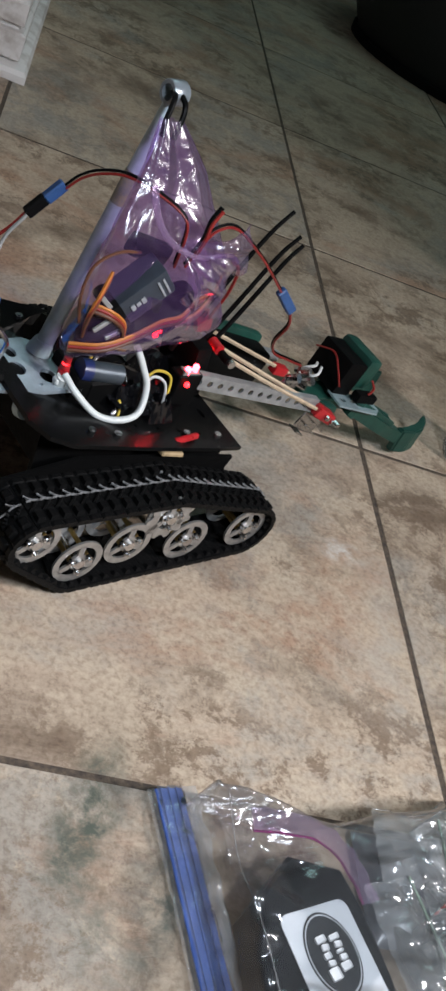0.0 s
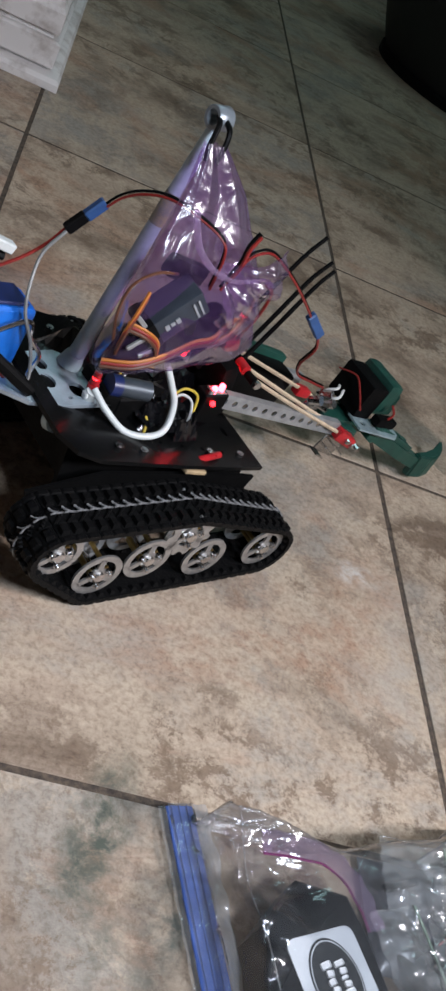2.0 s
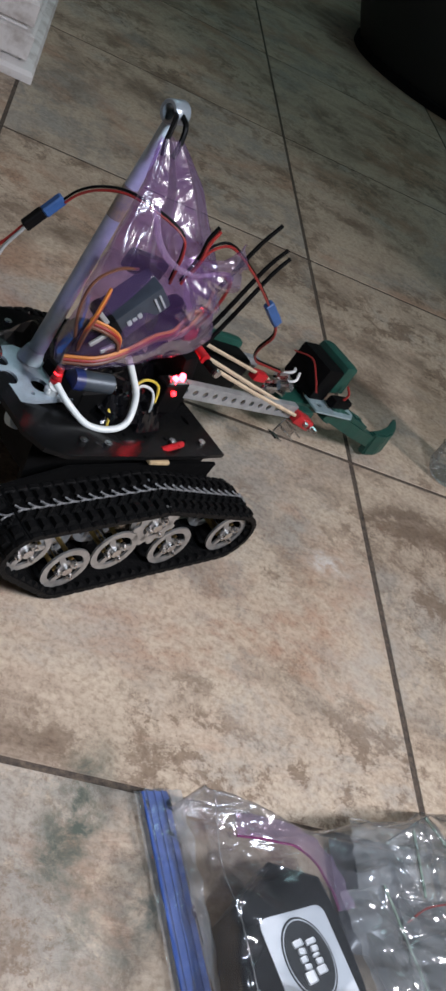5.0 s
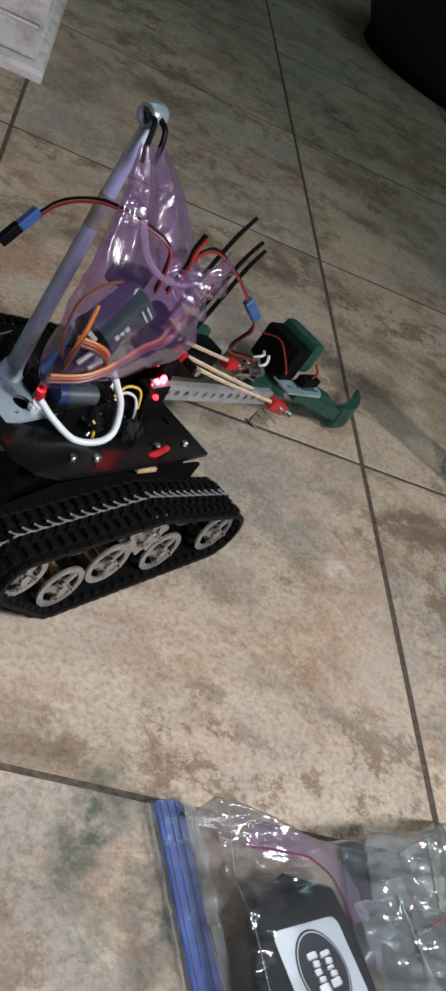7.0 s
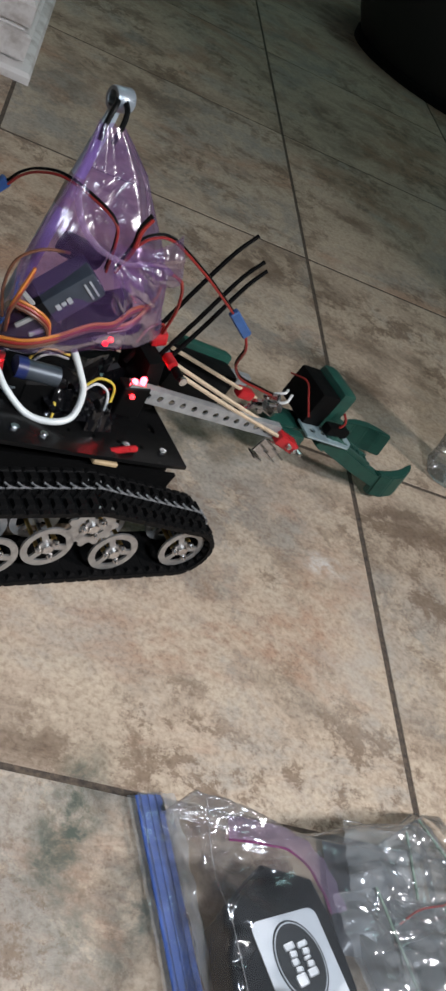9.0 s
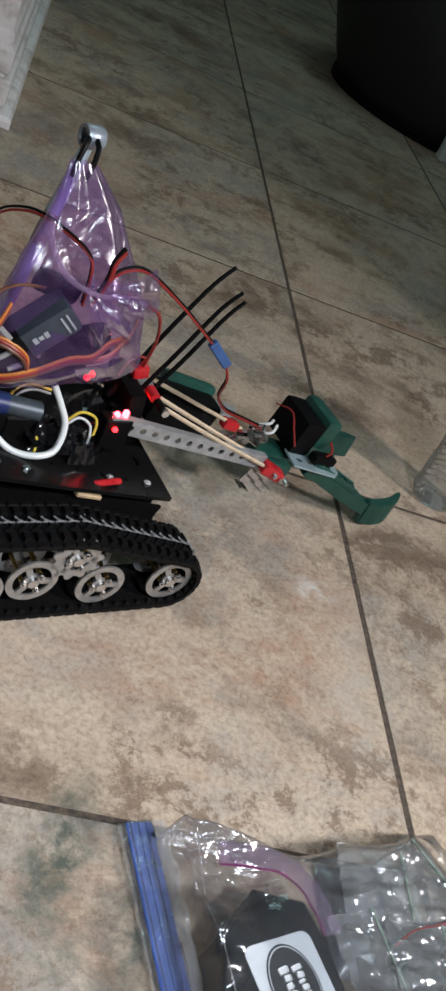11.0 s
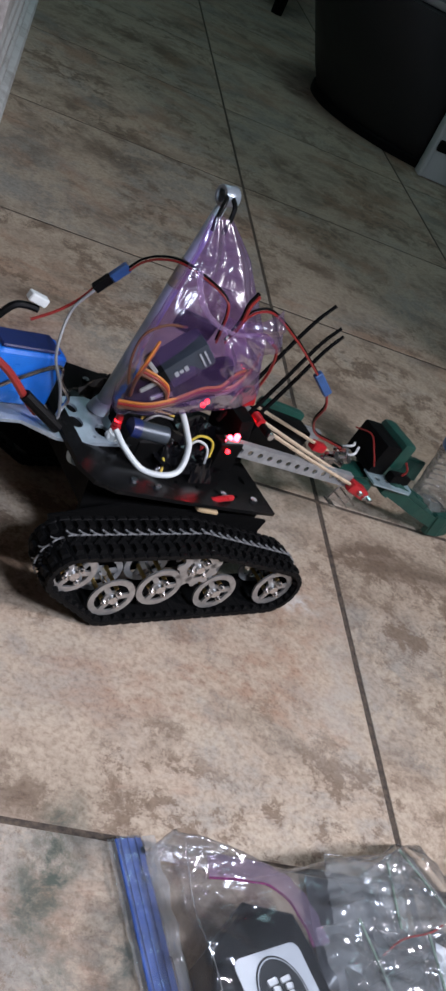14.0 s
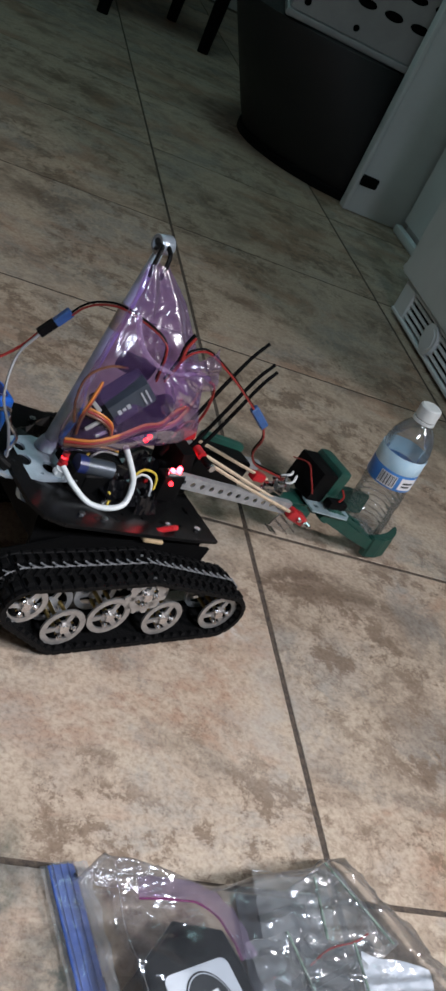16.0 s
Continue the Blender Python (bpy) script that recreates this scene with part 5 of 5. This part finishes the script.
# ---- cables on the robot ----
def cables():
    def pair(pts, r=0.0010, gap=0.0018):
        part("wire", tube(bmesh.new(), pts, r, 6), W_BLACK, robot, "black lead")
        part("wire", tube(bmesh.new(), pts, r, 6, offset=(0.0006, -0.0012, -gap)), W_RED, robot, "red lead")

    pair([(-0.066, -0.048, 0.245), (-0.069, -0.050, 0.270), (-0.073, -0.046, 0.281), (-0.085, -0.031, 0.286), (-0.099, -0.014, 0.287), (-0.109, 0.0, 0.280), (-0.115, 0.010, 0.270), (-0.119, 0.016, 0.259)])
    part("plug", box(bmesh.new(), 0.016, 0.006, 0.008, pose(-0.1235, 0.018, 0.2525, 0, -52, -6), 0.001), PLUG_BLUE, robot, "blue cable plug")
    part("plug", box(bmesh.new(), 0.016, 0.006, 0.008, pose(-0.1330, 0.0195, 0.2405, 0, -52, -6), 0.001), W_BLACK, robot, "black cable plug")
    part("wire", tube(bmesh.new(), [(-0.138, 0.021, 0.234), (-0.146, 0.022, 0.222), (-0.160, 0.022, 0.210), (-0.178, 0.022, 0.200)], 0.0013, 6), W_RED, robot, "red lead")
    part("wire", tube(bmesh.new(), [(-0.138, 0.019, 0.234), (-0.152, 0.016, 0.214), (-0.160, 0.0, 0.186), (-0.150, -0.006, 0.160), (-0.146, -0.012, 0.136), (-0.152, -0.012, 0.130)], 0.0013, 6), W_GREY, robot, "grey lead")
    part("wire", tube(bmesh.new(), [(-0.215, 0.018, 0.190), (-0.198, 0.018, 0.212), (-0.186, 0.018, 0.214), (-0.178, 0.016, 0.213)], 0.003, 8), W_BLACK, robot, "thick black lead")
    part("plug", box(bmesh.new(), 0.016, 0.008, 0.007, pose(-0.181, 0.016, 0.222, 0, 20, 0), 0.001), WHITE, robot, "white cable plug")
    part("wire", tube(bmesh.new(), [(-0.225, 0.0, 0.190), (-0.200, -0.010, 0.176), (-0.178, -0.016, 0.152), (-0.168, -0.016, 0.142)], 0.0032, 8), W_RED, robot, "thick red lead")
    part("sleeve", tube(bmesh.new(), [(-0.182, -0.016, 0.158), (-0.166, -0.020, 0.146), (-0.150, -0.024, 0.134)], 0.0048, 10), W_BLACK, robot, "black sleeve on the lead")
    pair([(-0.064, -0.055, 0.250), (-0.058, -0.056, 0.270), (-0.048, -0.055, 0.279), (-0.030, -0.053, 0.278), (0.006, -0.048, 0.256), (0.034, -0.042, 0.236), (0.058, -0.036, 0.218)])
    part("plug", box(bmesh.new(), 0.030, 0.006, 0.008, pose(0.072, -0.035, 0.206, 0, 40, 0), 0.001), PLUG_BLUE, robot, "blue cable plug")
    pair([(0.084, -0.033, 0.196), (0.094, -0.030, 0.180), (0.110, -0.012, 0.150), (0.140, 0.006, 0.122), (0.170, 0.012, 0.108), (0.196, 0.014, 0.098)], 0.0011)
    pair([(-0.062, -0.056, 0.258), (-0.060, -0.058, 0.272), (-0.060, -0.058, 0.284), (-0.056, -0.058, 0.294)], 0.0018)
    part("wire", tube(bmesh.new(), [(-0.018, -0.05, 0.250), (0.002, -0.040, 0.236), (0.020, -0.024, 0.205), (0.032, -0.006, 0.168)], 0.0013, 6), W_RED, robot, "red lead")
    part("wire", tube(bmesh.new(), [(0.010, -0.01, 0.160), (0.020, -0.004, 0.172), (0.034, 0.0, 0.172), (0.038, 0.004, 0.158)], 0.0011, 6), W_RED, robot, "red lead")
    for pts in ([(0.020, 0.006, 0.128), (0.046, 0.008, 0.186), (0.070, 0.009, 0.236), (0.085, 0.009, 0.258)],
                [(0.032, -0.002, 0.122), (0.060, 0.0, 0.176), (0.082, 0.001, 0.222), (0.095, 0.0, 0.242)],
                [(0.038, -0.006, 0.122), (0.066, -0.004, 0.174), (0.087, -0.003, 0.218), (0.099, -0.003, 0.236)]):
        part("cable_tie", tube(bmesh.new(), pts, 0.0024, 6, 8, 0.75, 0.7), W_BLACK, robot, "black cable tie tail standing up")


cables()


# ---- the lilac bag on the mast, and what is in it ----
parts_bag = thing("hanging_bag", "translucent purple plastic bag of electronics tied to a mast", "bag")


def hanging_bag():
    rings = [(0.322, -0.086, -0.068, 0.003, -0.008), (0.312, -0.088, -0.058, 0.005, -0.012), (0.296, -0.092, -0.043, 0.008, -0.018), (0.276, -0.101, -0.033, 0.012, -0.026),
             (0.258, -0.109, -0.022, 0.015, -0.033), (0.240, -0.115, -0.012, 0.018, -0.038), (0.226, -0.119, -0.008, 0.021, -0.040), (0.208, -0.119, -0.004, 0.024, -0.042),
             (0.196, -0.123, -0.001, 0.025, -0.042), (0.188, -0.124, -0.002, 0.024, -0.042), (0.183, -0.123, -0.010, 0.020, -0.042), (0.180, -0.120, -0.022, 0.013, -0.042), (0.178, -0.110, -0.045, 0.004, -0.042)]
    dense = []
    for (a, b) in zip(rings, rings[1:]):
        for k in range(4):
            dense.append([p + (q - p) * k / 4 for p, q in zip(a, b)])
    dense.append(list(rings[-1]))
    n = 72
    bm = bmesh.new()
    loops = []
    for z, x0, x1, ty, cy in dense:
        loop = []
        for k in range(n):
            a = 2 * math.pi * k / n
            c, s = math.cos(a), math.sin(a)
            x = (x0 + x1) / 2 + (x1 - x0) / 2 * math.copysign(abs(c) ** 0.9, c)
            y = cy + ty * math.copysign(abs(s) ** 0.8, s)
            wav = noise.noise(Vector((c * 1.6 + 3, s * 1.6, z * 16))) * 0.14 + noise.noise(Vector((x * 55, y * 55, z * 40))) * (0.08 - 0.07 * max(0, min(1, (z - 0.22) / 0.05))) - abs(noise.noise(Vector((c * 2.4, s * 2.4, z * (22 - 14 * max(0, min(1, (z - 0.24) / 0.05))) + 7)))) * 0.14
            fold = 0.09 * math.cos(3 * a + z * 9 + 2 * noise.noise(Vector((a, z * 14, 6)))) * max(0, min(1, (z - 0.20) / 0.1))
            g = 1 + wav + fold
            loop.append(bm.verts.new(((x0 + x1) / 2 + (x - (x0 + x1) / 2) * (1 + 0.3 * (g - 1)), cy + (y - cy) * (1 + 2.0 * (g - 1)), z + 0.003 * noise.noise(Vector((c * 2, s * 2, z * 9))) + 0.28 * (x + 0.075) * max(0, min(1, (0.215 - z) / 0.04)))))
        loops.append(loop)
    for p, q in zip(loops, loops[1:]):
        for k in range(n):
            bm.faces.new((p[k], p[(k + 1) % n], q[(k + 1) % n], q[k]))
    bm.faces.new(loops[-1])
    part("film", bm, PURPLE, parts_bag, angle=180)
    bm = bmesh.new()
    # a fan of pleats that opens from the knot
    fan = []
    for i in range(15):
        f = i / 14
        row = []
        for j in range(25):
            g = j / 24 - 0.5
            ang = radians(-22 + 98 * g)
            d = 0.004 + f * (0.040 + 0.003 * math.sin(j * 0.9) + 0.012 * math.cos(g * 3.1))
            row.append(bm.verts.new((-0.076 + d * math.cos(ang), -0.058 - 0.014 * math.sin(f * 2.6) + f * 0.0045 * math.cos(j * 1.1 + 0.8 * f) + 0.003 * noise.noise(Vector((i * 0.4, j * 0.4, 8))), 0.268 + d * math.sin(ang))))
        fan.append(row)
    for a, b in zip(fan, fan[1:]):
        for j in range(24):
            bm.faces.new((a[j], a[j + 1], b[j + 1], b[j]))
    part("flap", bm, PURPLE, parts_bag, "gathered purple flap", angle=180)
    bm = bmesh.new()
    tube(bm, [(-0.106, -0.050, 0.300), (-0.106, -0.056, 0.292), (-0.099, -0.060, 0.279), (-0.085, -0.064, 0.268), (-0.064, -0.066, 0.262), (-0.044, -0.068, 0.266), (-0.028, -0.064, 0.258)], 0.0022, 8, 8, 1.0, 0.4)
    part("seam", bm, LILAC, parts_bag, "darker gathered seam")


hanging_bag()

motor_box = thing("spare_motor", "dark grey spare motor with white print in a bag", "motor")


def spare_motor():
    m = pose(-0.088, -0.048, 0.224, 6, -46, 0)
    part("housing", box(bmesh.new(), 0.046, 0.022, 0.025, m, 0.003, 2), SERVO, motor_box)
    part("cover", box(bmesh.new(), 0.010, 0.0235, 0.0265, m @ pose(-0.019, 0, 0), 0.003, 2), MATTE, motor_box)
    for i in range(3):
        part("print_bar", box(bmesh.new(), 0.0030, 0.0006, 0.0055 - (i % 2) * 0.002, m @ pose(-0.008 + 0.0042 * i, -0.0116, 0.002)), PRINT_GREY, motor_box, "white printed mark")
    for i in range(2):
        part("print_bar", box(bmesh.new(), 0.0014, 0.0006, 0.016, m @ pose(0.014 + 0.004 * i, -0.0116, 0)), PRINT_GREY, motor_box, "white printed line")


spare_motor()
lead_bundle = thing("lead_bundle", "bundle of orange and brown ribbon leads in a bag", "cable")


def bag_leads():
    ribbons = [[(-0.126, -0.050, 0.184), (-0.108, -0.060, 0.190), (-0.089, -0.062, 0.198), (-0.067, -0.060, 0.208), (-0.048, -0.056, 0.209), (-0.036, -0.052, 0.219), (-0.020, -0.048, 0.222)],
               [(-0.120, -0.052, 0.196), (-0.125, -0.058, 0.212), (-0.122, -0.058, 0.228), (-0.116, -0.054, 0.242)],
               [(-0.122, -0.054, 0.218), (-0.110, -0.060, 0.216), (-0.098, -0.061, 0.208), (-0.093, -0.060, 0.196)],
               [(-0.050, -0.056, 0.205), (-0.034, -0.054, 0.210), (-0.022, -0.050, 0.226), (-0.018, -0.046, 0.236)]]
    for r in ribbons:
        for k, mat in enumerate((W_ORANGE, W_RED, W_BROWN)):
            part("wire", tube(bmesh.new(), r, 0.0012, 6, offset=(0, -0.0004 * k, -0.0024 * k)), mat, lead_bundle, "ribbon lead")
    part("wire", tube(bmesh.new(), [(-0.124, -0.05, 0.200), (-0.130, -0.05, 0.222), (-0.128, -0.05, 0.243), (-0.112, -0.048, 0.252), (-0.092, -0.044, 0.250)], 0.0011, 6), W_BROWN, lead_bundle, "thin brown lead")
    for x, z, a in ((-0.112, 0.204, 40), (-0.100, 0.197, 30), (-0.116, 0.222, -40)):
        part("pin_plug", box(bmesh.new(), 0.014, 0.0026, 0.0034, pose(x, -0.058, z, 0, -a, 0), 0.0006), W_GREY, lead_bundle, "pale pin plug")
    part("dark_block", box(bmesh.new(), 0.050, 0.016, 0.030, pose(-0.050, -0.036, 0.200, 0, -20, 0), 0.006, 2), MATTE, lead_bundle, "dark wrapped connector block")
    part("dark_block", box(bmesh.new(), 0.036, 0.016, 0.034, pose(-0.100, -0.036, 0.182, 0, 10, 0), 0.006, 2), MATTE, lead_bundle, "dark wrapped connector block")
    part("dark_horn", box(bmesh.new(), 0.034, 0.010, 0.016, pose(-0.080, -0.036, 0.248, 0, 15, 0), 0.004, 2), MATTE, lead_bundle, "dark plastic horn")


bag_leads()


# ---- floor tiles ----
def tiles():
    w = S - 0.0055
    bm = bmesh.new()
    base = [(-w / 2, -w / 2), (w / 2, -w / 2), (w / 2, w / 2), (-w / 2, w / 2)]
    rows = [[bm.verts.new((x * k, y * k, z)) for x, y in base] for k, z in ((1.0, -0.006), (1.0, -0.0004), (0.9985, 0.0))]
    for a, b in zip(rows, rows[1:]):
        for i in range(4):
            bm.faces.new((a[i], a[(i + 1) % 4], b[(i + 1) % 4], b[i]))
    bm.faces.new(rows[-1])
    me = mesh_of(bm, "tile", TILE, smooth=False)
    for i in range(-5, 6):
        for j in range(-5, 9):
            x, y = (i + 0.5) * S, (j + 0.5) * S
            if X0 + S / 2 < x < X1 - S / 2 and Y0 + S / 2 < y < Y1 - S / 2:
                ob = new("tile", me)
                ob.parent = floor
                ob.location = (x, y, 0)
                ob.rotation_euler = (0, 0, (i * 7 + j * 3) % 2 * math.pi)


tiles()


# ---- what moves ----
def motions():
    rows = [(t, pose(x, y, ROBOT_Z, 0, 0, a)) for t, x, y, a in ROBOT_ROWS]
    for ob in (robot, parts_bag, motor_box, lead_bundle):
        walk(ob, rows)
    walk(arm, [(t, Matrix.Translation(SHOULDER) @ pose(0, 0, 0, 0, p, y)) for t, p, y in ARM_ROWS])
    for ob, s, spread in ((near_jaw, -1, NEAR_JAW_ROWS), (far_jaw, 1, FAR_JAW_ROWS)):
        home = ob.matrix_basis.translation.copy()
        walk(ob, [(t, Matrix.Translation(home) @ pose(0, 0, 0, 0, 0, s * a)) for t, a in spread])
    walk(water_bottle, [(t, pose(x, y, 0, rx, ry, 0)) for t, x, y, rx, ry in BOTTLE_ROWS])
    # the wheels roll as far as their side of the robot goes
    dense = []
    for (t0, x0, y0, a0), (t1, x1, y1, a1) in zip(ROBOT_ROWS, ROBOT_ROWS[1:]):
        n = 4
        dense += [(t0 + (t1 - t0) * k / n, x0 + (x1 - x0) * k / n, y0 + (y1 - y0) * k / n, a0 + (a1 - a0) * k / n) for k in range(n)]
    dense.append(ROBOT_ROWS[-1])
    for wheel, side, r in WHEELS:
        home, turn, out, last = wheel.location.copy(), 0.0, [], None
        for t, x, y, a in dense:
            h = radians(a)
            if last:
                along = (x - last[0]) * math.cos(h) + (y - last[1]) * math.sin(h) - side * 0.1 * (h - last[2])
                turn += along / r
            last = (x, y, h)
            out.append((t, Matrix.Translation(home) @ Matrix.Rotation(turn, 4, "Y")))
        walk(wheel, out)


# seconds, pitch, swing in degrees
ARM_ROWS = [(0.0, 0.0, -2.2), (4.0, 0.0, -2.2), (6.5, 0.0, -0.8), (9.0, 0.0, 0.0), (11.5, 0.0, 0.0), (16.0, 0.0, 0.0)]
# seconds, degrees by which each jaw is spread
NEAR_JAW_ROWS = [(0.0, 8.0), (4.0, 8.0), (7.0, 8.0), (9.0, 14.0), (11.5, 14.0), (13.5, 12.0), (16.0, 10.0)]
FAR_JAW_ROWS = [(0.0, 24.0), (8.2, 24.0), (8.7, 14.0), (9.0, 4.0), (9.6, 8.0), (11.5, 26.0), (13.5, 24.0), (14.5, 16.0), (16.0, 14.0)]
# seconds, x, y, tilt in degrees about x and y
BOTTLE_ROWS = [(0.0, 0.137, 0.042, 0, 0), (12.7, 0.137, 0.042, 0, 0), (13.2, 0.146, 0.046, 0, 0), (13.7, 0.158, 0.055, 0, 0), (14.0, 0.163, 0.060, 0, -1), (15.0, 0.164, 0.062, 0, -1), (15.5, 0.166, 0.064, 0, -1), (16.0, 0.167, 0.065, 0, -1)]
motions()
